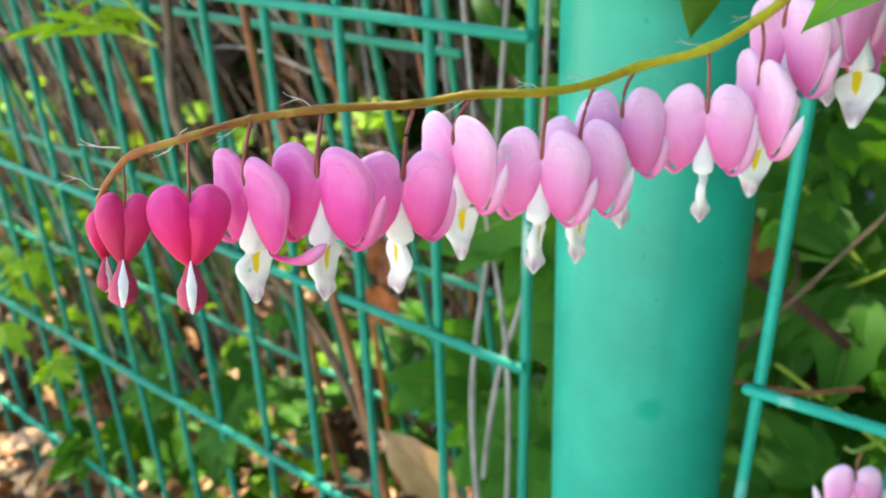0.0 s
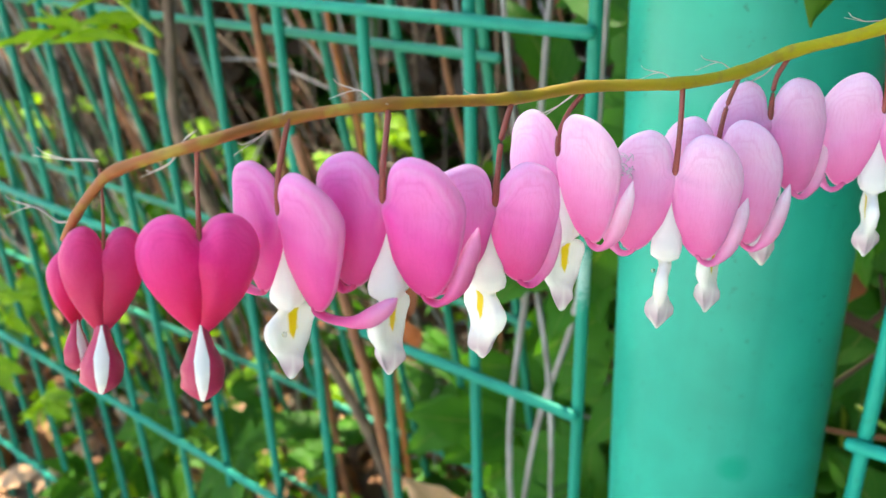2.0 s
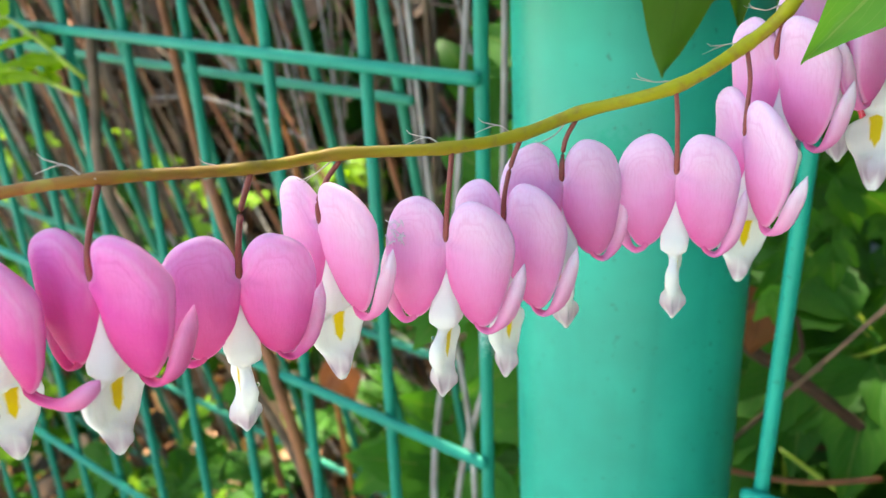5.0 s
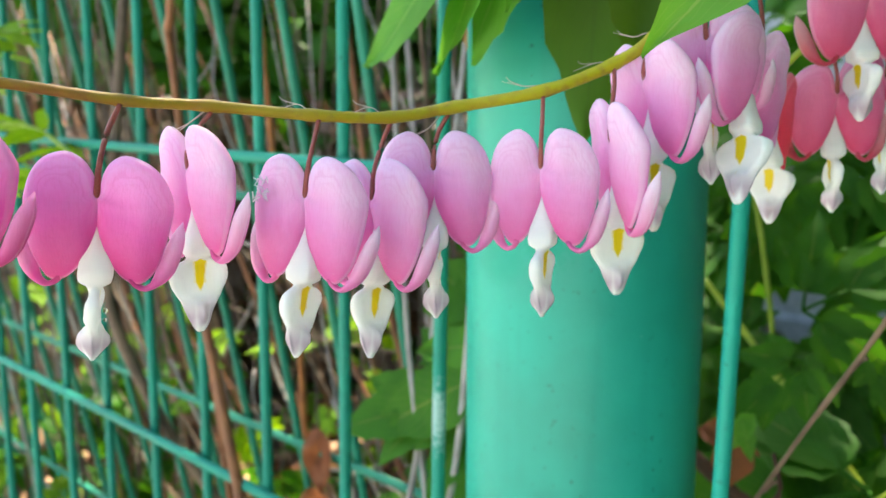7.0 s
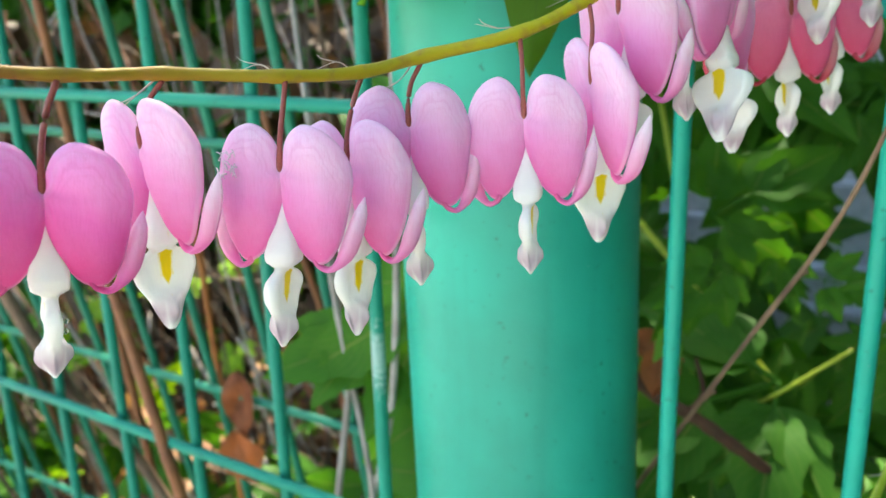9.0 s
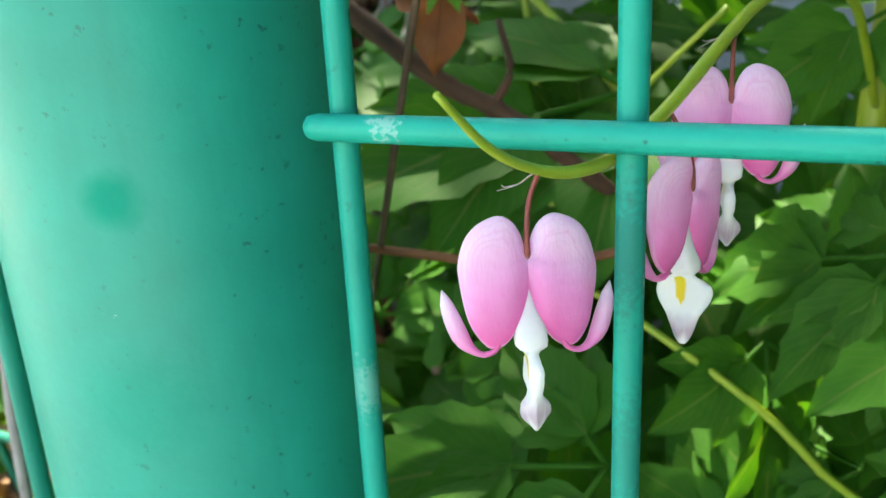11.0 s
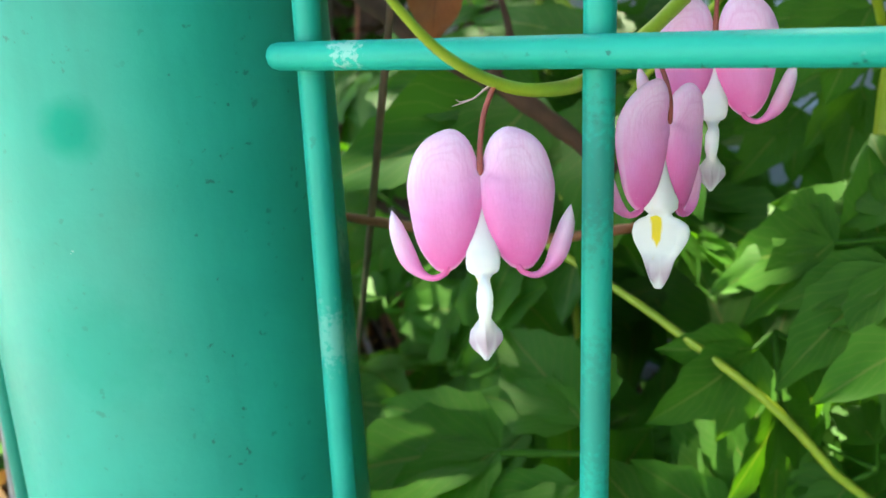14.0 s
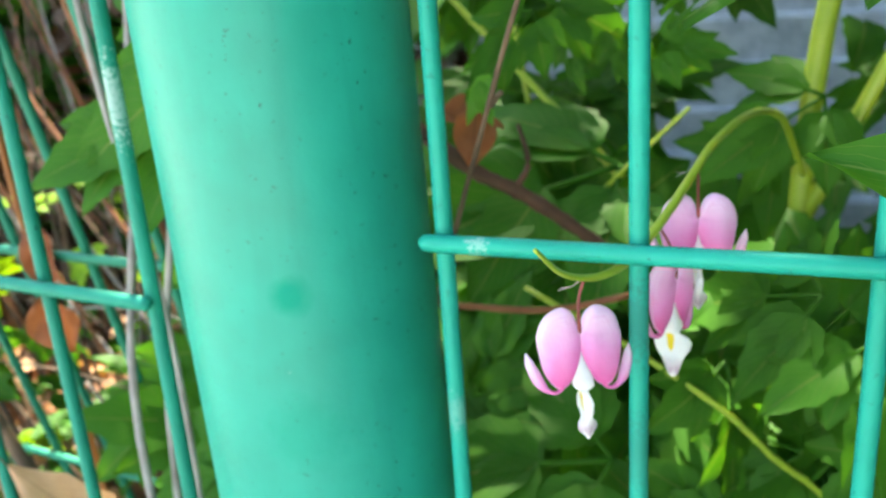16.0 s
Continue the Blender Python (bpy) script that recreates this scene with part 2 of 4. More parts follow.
# the same wire paint, its base darkened to hold the shade along the hedge
M_WIRE_SHADED = paint_material("shaded_wire_paint", (0.005, 0.215, 0.145), 0.9, 0.48, [((-0.1016, 0.0, 0.487), 0.013, WHITE, 0.5, 0.9)], True, 0.2)
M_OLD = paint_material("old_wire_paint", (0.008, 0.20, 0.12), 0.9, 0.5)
PETAL = {
    "light": petal_material("petal_light_pink", (0.965, 0.73, 0.88), (0.935, 0.41, 0.73), (0.85, 0.13, 0.44)),
    "mid": petal_material("petal_pink", (0.945, 0.52, 0.82), (0.91, 0.24, 0.63), (0.84, 0.08, 0.35)),
    "deep": petal_material("petal_deep_pink", (0.925, 0.30, 0.70), (0.885, 0.10, 0.52), (0.80, 0.040, 0.30)),
    "red": petal_material("petal_crimson", (0.89, 0.09, 0.45), (0.85, 0.018, 0.28), (0.79, 0.008, 0.14), 0.5, 0.08),
    "crimson": petal_material("petal_dark_crimson", (0.80, 0.045, 0.29), (0.75, 0.010, 0.18), (0.67, 0.005, 0.09), 0.5, 0.05),
    "scarlet": petal_material("petal_scarlet", (0.86, 0.16, 0.26), (0.84, 0.09, 0.17), (0.80, 0.04, 0.09)),
    "coral": petal_material("petal_coral", (0.88, 0.33, 0.54), (0.85, 0.19, 0.38), (0.80, 0.06, 0.19)),
}
TIPS = {k: petal_material("petal_tip_" + k, t, m, l, 0.5, 0.42, True) for k, (t, m, l) in {
    "light": ((0.96, 0.90, 0.92), (0.92, 0.34, 0.64), (0.86, 0.16, 0.44)),
    "mid": ((0.94, 0.74, 0.84), (0.89, 0.21, 0.55), (0.80, 0.09, 0.34)),
    "deep": ((0.84, 0.40, 0.64), (0.80, 0.14, 0.42), (0.70, 0.05, 0.24)),
    "coral": ((0.76, 0.44, 0.42), (0.66, 0.08, 0.13), (0.62, 0.04, 0.08))}.items()}
TIPS["red"], TIPS["crimson"], TIPS["scarlet"] = PETAL["red"], PETAL["crimson"], PETAL["scarlet"]
M_INNER, M_BUD = inner_material("inner_petal_white"), bud_material("inner_petal_bud")
k = Mat("water")
k.b.inputs["Transmission Weight"].default_value, k.b.inputs["Roughness"].default_value, k.b.inputs["IOR"].default_value = 1.0, 0.02, 1.33
M_WATER = k.m
M_LINT = stem_material("cobweb_white", (0.75, 0.72, 0.74), (0.9, 0.88, 0.9), 0.8)
M_PED = stem_material("pedicel_red", (0.20, 0.028, 0.024), (0.33, 0.08, 0.048), 0.4)
M_BRACT = stem_material("bract_dry", (0.38, 0.27, 0.24), (0.62, 0.52, 0.46), 0.5)
M_RACEME = raceme_material("flower_stem_ochre")
M_GSTEM = stem_material("green_stem", (0.23, 0.34, 0.022), (0.34, 0.43, 0.035), 0.42)
M_LEAF = leaf_material("leaf_green", (0.025, 0.110, 0.009), (0.046, 0.162, 0.013), 0.42)
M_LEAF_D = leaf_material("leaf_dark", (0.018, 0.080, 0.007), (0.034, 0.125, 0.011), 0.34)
M_LEAF_O = leaf_material("leaf_olive", (0.050, 0.120, 0.012), (0.075, 0.155, 0.018), 0.5, (0.07, 0.14, 0.02))
# lighter copy of the leaf green: the backlit glow is put into its colour
M_LEAF_LIT = leaf_material("leaf_backlit", (0.085, 0.25, 0.030), (0.13, 0.33, 0.045), 0.5, (0.28, 0.42, 0.12))
M_LEAF_Y = leaf_material("leaf_young", (0.10, 0.235, 0.012), (0.20, 0.345, 0.018), 0.42, (0.3, 0.4, 0.1))
M_DEAD = leaf_material("leaf_dead", (0.10, 0.042, 0.020), (0.22, 0.105, 0.055), 0.18, (0.16, 0.07, 0.03))
# near-black brown that stands in for deep shadow behind the stems
M_LEAF_SHADE = leaf_material("leaf_shade", (0.030, 0.018, 0.011), (0.070, 0.040, 0.024), 0.1, (0.04, 0.025, 0.015))
M_RUST = leaf_material("leaf_rust", (0.13, 0.036, 0.015), (0.27, 0.09, 0.042), 0.25, (0.16, 0.06, 0.03))
M_DEADPALE = leaf_material("leaf_dead_pale", (0.30, 0.165, 0.09), (0.46, 0.27, 0.16), 0.15, (0.34, 0.20, 0.11))
M_DRY = stem_material("dry_stem", (0.085, 0.050, 0.030), (0.20, 0.125, 0.075), 0.75)
M_DRYRED = stem_material("dry_stem_red", (0.16, 0.052, 0.020), (0.29, 0.105, 0.036), 0.6)
M_ORANGE = stem_material("dry_stem_orange", (0.30, 0.085, 0.018), (0.48, 0.16, 0.03), 0.6)
M_GREY = stem_material("dry_stem_grey", (0.24, 0.20, 0.18), (0.42, 0.37, 0.34), 0.75)
M_ROT = stem_material("rotten_branch", (0.045, 0.020, 0.010), (0.12, 0.050, 0.026), 0.85)
M_BARK = stem_material("bark", (0.05, 0.034, 0.024), (0.11, 0.075, 0.052), 0.85)
M_PLANK = stem_material("weathered_board", (0.38, 0.41, 0.46), (0.56, 0.59, 0.64), 0.7)
# pale surface for the added slab that reflects sun onto the flowers
k = Mat("concrete")
v = k.coord("Object")
k.l(k.mix(k.noise(v, 300, 4), k.ramp(k.noise(v, 5, 6, 0.6), [(0.3, (0.40, 0.38, 0.35)), (0.7, (0.56, 0.54, 0.50))]), (0.62, 0.60, 0.56)), k.b.inputs["Base Color"])
k.b.inputs["Roughness"].default_value = 0.9
k.bump(k.noise(v, 240, 5, 0.7), 0.5, 0.004)
M_BOUNCE = k.m
k = Mat("soil")
v = k.coord("Object")
k.l(k.ramp(k.noise(v, 24, 8, 0.65), [(0.3, (0.05, 0.036, 0.026)), (0.55, (0.12, 0.088, 0.062)), (0.75, (0.25, 0.205, 0.16))]), k.b.inputs["Base Color"])
k.b.inputs["Roughness"].default_value = 0.95
k.bump(k.noise(v, 160, 6, 0.7), 0.8, 0.01)
M_SOIL = k.m


# ---- builders ----
def thing(name, label, category, group="", kind="", m=None):
    ob = new(name)
    ob.empty_display_size = 0.01
    if m is not None:
        ob.matrix_world = m
    return tagged(ob, label, category, group, kind)


def part(name, mesh, material, parent, label="", m=None):
    """Links a mesh (or a bmesh) as one object under a thing or a part."""
    if isinstance(mesh, bmesh.types.BMesh):
        me = bpy.data.meshes.new(name)
        mesh.to_mesh(me)
        mesh.free()
        mesh = me
    if material is not None and not mesh.materials:
        mesh.materials.append(material)
    ob = new(name, mesh)
    if parent is not None:
        ob.parent = parent
    if m is not None:
        ob.matrix_local = m
    if label:
        ob["label"] = label
    return ob


def smooth(bm):
    for f in bm.faces:
        f.smooth = True
    return bm


def rings(bm, loops, caps=True, closed=True):
    """Skins a row of loops of points."""
    vs = [[bm.verts.new(p) for p in loop] for loop in loops]
    n = len(vs[0])
    for a, b in zip(vs, vs[1:]):
        for i in range(n if closed else n - 1):
            j = (i + 1) % n
            bm.faces.new((a[i], a[j], b[j], b[i]))
    if caps and closed:
        bm.faces.new(vs[0][::-1])
        bm.faces.new(vs[-1])
    return bm


def glide(points, count):
    """Points along a smooth curve through the given points."""
    p = [Vector(q) for q in points]
    p = [2 * p[0] - p[1], *p, 2 * p[-1] - p[-2]]
    out = []
    for i in range(count):
        u = i / (count - 1) * (len(p) - 3)
        k0 = min(int(u), len(p) - 4)
        t = u - k0
        a, b, c, d = p[k0:k0 + 4]
        out.append(0.5 * ((2 * b) + (c - a) * t + (2 * a - 5 * b + 4 * c - d) * t * t + (3 * b - a - 3 * c + d) * t ** 3))
    return out


def tube(bm, pts, radius, sides=8, flat=1.0, knobs=0.0, seed=0):
    """A round stem along points; radius: a number, or a rule of the way along."""
    rng = random.Random(seed)
    up = Vector((0.13, 0.21, 0.97))
    loops = []
    for i, p in enumerate(pts):
        d = (pts[min(i + 1, len(pts) - 1)] - pts[max(i - 1, 0)]).normalized()
        a = d.cross(up)
        if a.length < 0.05:
            a = d.cross(Vector((1, 0, 0)))
        a.normalize()
        b = d.cross(a)
        r = radius(i / (len(pts) - 1)) if callable(radius) else radius
        r *= 1 + knobs * rng.uniform(-1, 1)
        loops.append([p + a * (r * math.cos(q)) + b * (r * flat * math.sin(q)) for q in [2 * math.pi * s / sides for s in range(sides)]])
    return smooth(rings(bm, loops))


def stem_mesh(pts, radius, count=24, sides=8, knobs=0.0, seed=0):
    return tube(bmesh.new(), glide(pts, count), radius, sides, 1.0, knobs, seed)


def even(table, x):
    """Smooth look-up in a short table, with no overshoot."""
    xs, ys = zip(*sorted(table))
    x = min(max(x, xs[0]), xs[-1])
    d = [(ys[q + 1] - ys[q]) / (xs[q + 1] - xs[q]) for q in range(len(xs) - 1)]
    m = [d[0], *[0 if a * b <= 0 else 2 * a * b / (a + b) for a, b in zip(d, d[1:])], d[-1]]
    k0 = min(max(q for q in range(len(xs)) if xs[q] <= x), len(xs) - 2)
    h = xs[k0 + 1] - xs[k0]
    t = (x - xs[k0]) / h
    return (ys[k0] * (2 * t ** 3 - 3 * t * t + 1) + h * m[k0] * (t ** 3 - 2 * t * t + t) + ys[k0 + 1] * (3 * t * t - 2 * t ** 3) + h * m[k0 + 1] * (t ** 3 - t * t))


# ---- fence ----
PITCH, ROW, R_WIRE = 0.05, 0.15, 0.0024


def wire(length, r=R_WIRE, sides=10):
    """A straight welded wire along z with rounded ends."""
    bm = bmesh.new()
    zs = [0, 0.35 * r, 1.0 * r, length - r, length - 0.35 * r, length]
    rs = [0.45 * r, 0.85 * r, r, r, 0.85 * r, 0.45 * r]
    steps = [0.1 * length * q for q in range(1, 10)]
    zs, rs = zs[:3] + steps + zs[3:], rs[:3] + [r] * 9 + rs[3:]
    rings(bm, [[Vector((a * math.cos(2 * math.pi * s / sides), a * math.sin(2 * math.pi * s / sides), z)) for s in range(sides)] for z, a in zip(zs, rs)])
    me = bpy.data.meshes.new("wire")
    smooth(bm).to_mesh(me)
    bm.free()
    return me


def fence_panel(label, corner, angle, count, z_bars, z_low, z_top, lean, material, seed, over=0.004, first_shift=0.0, sign=1):
    """Welded mesh. corner: place of the first upright; angle: the panel's turn in degrees; sign: which way it runs along x."""
    rng = random.Random(seed)
    ob = thing("wire_mesh_fence", label, "wire fence", "panels of the wire fence")
    a = radians(angle)
    along = Vector((sign * math.cos(a), sign * math.sin(a), 0))
    back = Vector((-math.sin(a), math.cos(a), 0))
    tilt = Vector((lean[0], lean[1], 1)).normalized()
    up_mesh, bar_mesh = wire((z_top - z_low) / tilt.z), wire(PITCH * (count - 1) + 2 * over)
    for me in (up_mesh, bar_mesh):
        me.materials.append(material)
    for i in range(count):
        foot = Vector(corner) + along * (PITCH * i + (first_shift if i == 0 else 0)) + back * 0.0045
        foot = foot + tilt * ((z_low - foot.z) / tilt.z)
        rot = tilt.to_track_quat("Z", "Y").to_matrix().to_4x4()
        part("upright_wire", up_mesh, None, ob, m=Matrix.Translation(foot) @ rot @ pose(0, 0, 0, rng.uniform(-0.15, 0.15), rng.uniform(-0.25, 0.25), 0))
    for z in z_bars:
        p = Vector(corner) - along * over
        p = p + tilt * ((z - p.z) / tilt.z)
        part("cross_wire", bar_mesh, None, ob, m=Matrix.Translation(p) @ along.to_track_quat("Z", "Y").to_matrix().to_4x4() @ pose(0, 0, 0, 0, 0, 36))
    return ob


Z0 = 0.45
fence_panel("green plastic-coated welded wire mesh panel beside the post", (0, 0, Z0), 0, 24, [Z0 + ROW * i for i in range(-2, 6)], 0.06, 1.30, (0, 0), M_WIRE, 3, 0.0055)
fence_panel("green welded wire mesh panel, coloured darker for shade, running away along the hedge", (-0.1016, -0.002, Z0 - 0.0243), -4.38, 34, [Z0 - 0.0243 + 0.1486 * i for i in range(-2, 6)], 0.04, 1.28, (0, 0), M_WIRE_SHADED, 4, 0.004, 0.0, -1)
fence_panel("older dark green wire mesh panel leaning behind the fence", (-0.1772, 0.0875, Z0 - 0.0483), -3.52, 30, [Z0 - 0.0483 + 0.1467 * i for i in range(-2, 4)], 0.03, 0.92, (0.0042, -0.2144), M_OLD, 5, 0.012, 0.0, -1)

# the post: a steel tube with a cap, leaning a little
post = thing("fence_post", "smooth green painted round steel fence post with dirt specks", "post")
R_POST = 0.0377
bm = bmesh.new()
foot = Vector((-0.0511, 0.0163, 0.45)) + Vector((-0.022, 0.0052, 1)) * -0.45
head = Vector((-0.0511, 0.0163, 0.45)) + Vector((-0.022, 0.0052, 1)) * 0.95
rings(bm, [[foot.lerp(head, t) + Vector((R_POST * math.cos(q), R_POST * math.sin(q), 0)) for q in [2 * math.pi * s / 96 for s in range(96)]] for t in np.linspace(0, 1, 40)])
part("tube", smooth(bm), M_POST, post)
bm = bmesh.new()
rings(bm, [[head + Vector((r * math.cos(q), r * math.sin(q), z)) for q in [2 * math.pi * s / 48 for s in range(48)]] for z, r in ((-0.012, 0.0393), (0.004, 0.0393), (0.012, 0.034), (0.016, 0.02), (0.0175, 0.004))])
part("cap", smooth(bm), M_POST, post)

# ---- flowers ----
OPEN = dict(   # half a heart seen from its front, from the notch over the crown, down the outer side and back up
    edge=[(-0.11, -0.02), (0.010, 0.10), (0.075, 0.33), (0.18, 0.52), (0.35, 0.63), (0.54, 0.60), (0.74, 0.48), (0.905, 0.25), (1.0, -0.09), (0.975, -0.45), (0.905, -0.83), (0.81, -1.10), (0.65, -1.335), (0.47, -1.36), (0.28, -1.22), (0.11, -0.93), (0.025, -0.66), (-0.02, -0.46), (-0.055, -0.29), (-0.13, -0.12)],
    heart=(0.44, -0.20), depth=0.26, thin=[(-1.45, 0.48), (-1.0, 0.76), (-0.3, 1.0), (0.7, 0.95)], nod=0.36, round=2.5)
SHUT = dict(
    edge=[(-0.06, 0.02), (0.06, 0.15), (0.20, 0.32), (0.42, 0.405), (0.66, 0.355), (0.87, 0.18), (0.99, -0.12), (0.955, -0.46), (0.80, -0.82), (0.55, -1.16), (0.30, -1.40), (0.14, -1.53), (0.0, -1.55), (-0.08, -1.35), (-0.16, -1.0), (-0.24, -0.55), (-0.22, -0.20)],
    heart=(0.36, -0.35), depth=0.50, thin=[(-1.55, 0.30), (-1.25, 0.42), (-0.8, 0.80), (-0.3, 1.0), (0.45, 0.95)], nod=0.34, round=2.3)


def lobe_mesh(form, side, wave=0.0):
    """One outer petal: a pouch swelling from its rim, half of the heart; uv x runs from its middle to its rim."""
    n, steps = 52, 9
    edge = glide([(x, 0, z) for x, z in form["edge"] + form["edge"][:1]], n + 1)[:n]
    mid = Vector((form["heart"][0], 0, form["heart"][1]))
    bm = bmesh.new()
    uv = bm.loops.layers.uv.verify()
    far = {}

    def at(i, rho, face):
        p = mid + (edge[i] - mid) * rho
        deep = form["depth"] * even(form["thin"], p.z) * max(0.0, 1 - rho ** form["round"]) ** 0.5
        dx, dy = noise.noise((1.6 * p.x + wave, 1.3 * p.z, side)), noise.noise((2.3 * p.x, 1.7 * p.z + wave, 5 + side))
        y = face * deep + 0.05 * dy - form["nod"] * max(0.0, p.z) + 0.05 * p.x * p.x
        v = bm.verts.new((side * (p.x + 0.035 * dx * min(1, 3 * abs(p.x))), y, p.z))
        far[v] = rho
        return v

    rim = [at(i, 1.0, 0) for i in range(n)]
    for face in (-1, 1):
        last = rim
        for j in range(1, steps):
            rho = math.cos(0.5 * math.pi * j / steps)
            row = [at(i, rho, face) for i in range(n)]
            for i in range(n):
                k = (i + 1) % n
                bm.faces.new((last[i], last[k], row[k], row[i]))
            last = row
        tip = at(0, 0.0, face)
        for i in range(n):
            bm.faces.new((last[i], last[(i + 1) % n], tip))
    bmesh.ops.recalc_face_normals(bm, faces=bm.faces)
    for f in bm.faces:
        for lp in f.loops:
            lp[uv].uv = (far[lp.vert], 0.5)
    me = bpy.data.meshes.new("outer_petal")
    smooth(bm).to_mesh(me)
    bm.free()
    return me


def flick_mesh(side, reach, rise):
    """The petal's end: a blade that bends out and up again from the foot of the pouch."""
    path = [(0.47, 0, -1.28), (0.54, 0, -1.40), (0.56 + 0.17 * reach, 0, -1.44), (0.56 + 0.40 * reach, 0, -1.46 + 0.22 * rise), (0.56 + 0.57 * reach, 0, -1.44 + 0.62 * rise), (0.56 + 0.67 * reach, 0, -1.44 + 1.0 * rise)]
    pts = glide(path, 18)
    loops = []
    for i, p in enumerate(pts):
        t = i / 17
        d = (pts[min(i + 1, 17)] - pts[max(i - 1, 0)]).normalized()
        a = Vector((-d.z, 0, d.x))
        w = even([(0, 0.06), (0.22, 0.042), (0.42, 0.05), (0.68, 0.135), (0.85, 0.11), (0.95, 0.05), (1.0, 0.006)], t)
        th = even([(0, 0.06), (0.5, 0.11), (0.8, 0.14), (0.92, 0.08), (1, 0.006)], t)
        loops.append([Vector((side * q.x, q.y, q.z)) for q in [p + a * (w * math.cos(v)) + Vector((0, th * math.sin(v) + 0.25 * th * math.cos(v) ** 2 + 0.30 * t * t, 0)) for v in [2 * math.pi * s / 10 for s in range(10)]]])
    bm = rings(bmesh.new(), loops)
    bmesh.ops.recalc_face_normals(bm, faces=bm.faces)
    bm.verts.index_update()
    uv = bm.loops.layers.uv.verify()
    for f in bm.faces:
        for lp in f.loops:
            lp[uv].uv = (abs(math.cos(2 * math.pi * (lp.vert.index % 10) / 10)), (lp.vert.index // 10) / 17)
    me = bpy.data.meshes.new("petal_tip")
    smooth(bm).to_mesh(me)
    bm.free()
    return me


def column_mesh(name, table, ridge=0.0):
    """Rings of half widths (x, y) and pinch from top to bottom; a pinch over 1 draws the ring in to a keel and two thin wings."""
    zs = [t[0] for t in table]
    loops = []
    for i in range(64):
        z = zs[0] + (zs[-1] - zs[0]) * i / 63
        x, y, n = (even([(-t[0], t[col]) for t in table], -z) for col in (1, 2, 3))
        loop = []
        for s in range(24):
            q = 2 * math.pi * s / 24
            c, d = math.cos(q), math.sin(q)
            r = 1 + ridge * math.cos(4 * q)
            if n < 1:      # flat blade, thickest along its two edges
                flat = (1 - n) / 0.25
                r *= 1 + flat * (0.75 * d * d * abs(c) ** 0.2 - 0.62 * abs(c) ** 1.5)
                r = r if abs(c) > abs(d) * 0.3 else 1
            wave = 1 + 0.03 * math.sin(7 * q + 3 * z)
            crinkle = 0.030 * noise.noise((2.5 * c, 2.5 * d, 4.5 * z)) * min(1.0, max(0.0, -1.35 - z) * 6) * min(1.0, max(0.0, z + 2.62) * 6)
            loop.append(Vector((crinkle + x * r * wave * math.copysign(abs(c) ** n, c) + 0.02 * (n - 1) * math.sin(9 * z) * abs(d), y * math.copysign(abs(d) ** n, d) * (1 + 2.2 * crinkle), z)))
        loops.append(loop)
    bm = rings(bmesh.new(), loops)
    bmesh.ops.recalc_face_normals(bm, faces=bm.faces)
    me = bpy.data.meshes.new(name)
    smooth(bm).to_mesh(me)
    bm.free()
    return me


INNER = column_mesh("inner_petals", [
    (-0.12, 0.015, 0.04, 1), (-0.38, 0.03, 0.05, 1), (-0.55, 0.06, 0.065, 1), (-0.80, 0.14, 0.11, 1), (-1.05, 0.24, 0.18, 0.95), (-1.24, 0.31, 0.24, 0.88), (-1.355, 0.285, 0.24, 0.88), (-1.40, 0.19, 0.22, 0.95), (-1.44, 0.105, 0.21, 1), (-1.52, 0.10, 0.40, 0.85), (-1.60, 0.12, 0.505, 0.78), (-1.72, 0.135, 0.53, 0.75),
    (-1.86, 0.125, 0.50, 0.75), (-2.00, 0.10, 0.42, 0.82), (-2.11, 0.12, 0.34, 1.0), (-2.22, 0.20, 0.285, 1.6), (-2.34, 0.22, 0.23, 1.7), (-2.45, 0.155, 0.18, 1.5), (-2.55, 0.07, 0.125, 1.2), (-2.62, 0.03, 0.06, 1)], 0.02)
BUDCOL = column_mesh("inner_petals", [(-1.40, 0.10, 0.10, 1), (-1.60, 0.14, 0.13, 1), (-1.9, 0.25, 0.22, 1), (-2.2, 0.345, 0.30, 1), (-2.42, 0.34, 0.29, 1), (-2.58, 0.24, 0.19, 1), (-2.70, 0.08, 0.06, 1), (-2.74, 0.01, 0.01, 1)], 0.04)
LOBES = {(f, s, w): lobe_mesh(t, s, 3.7 * w) for f, t in (("o", OPEN), ("s", SHUT)) for s in (-1, 1) for w in range(4)}
FLICKS = {(s, k): flick_mesh(s, r, u) for s in (-1, 1) for k, (r, u) in {"up": (0.80, 1.06), "wide": (1.02, 1.0), "out": (1.75, 0.50), "tight": (0.75, 0.85)}.items()}


def tinted(mesh, material, cache={}):
    """The same shape with another material."""
    key = (mesh.name, material.name)
    if key not in cache:
        cache[key] = mesh.copy()
        cache[key].materials.clear()
        cache[key].materials.append(material)
    return cache[key]


WORDS = {"light": "pale pink", "mid": "mid pink", "deep": "deep pink", "red": "magenta", "crimson": "dark crimson", "coral": "coral pink", "scarlet": "bright coral-red"}


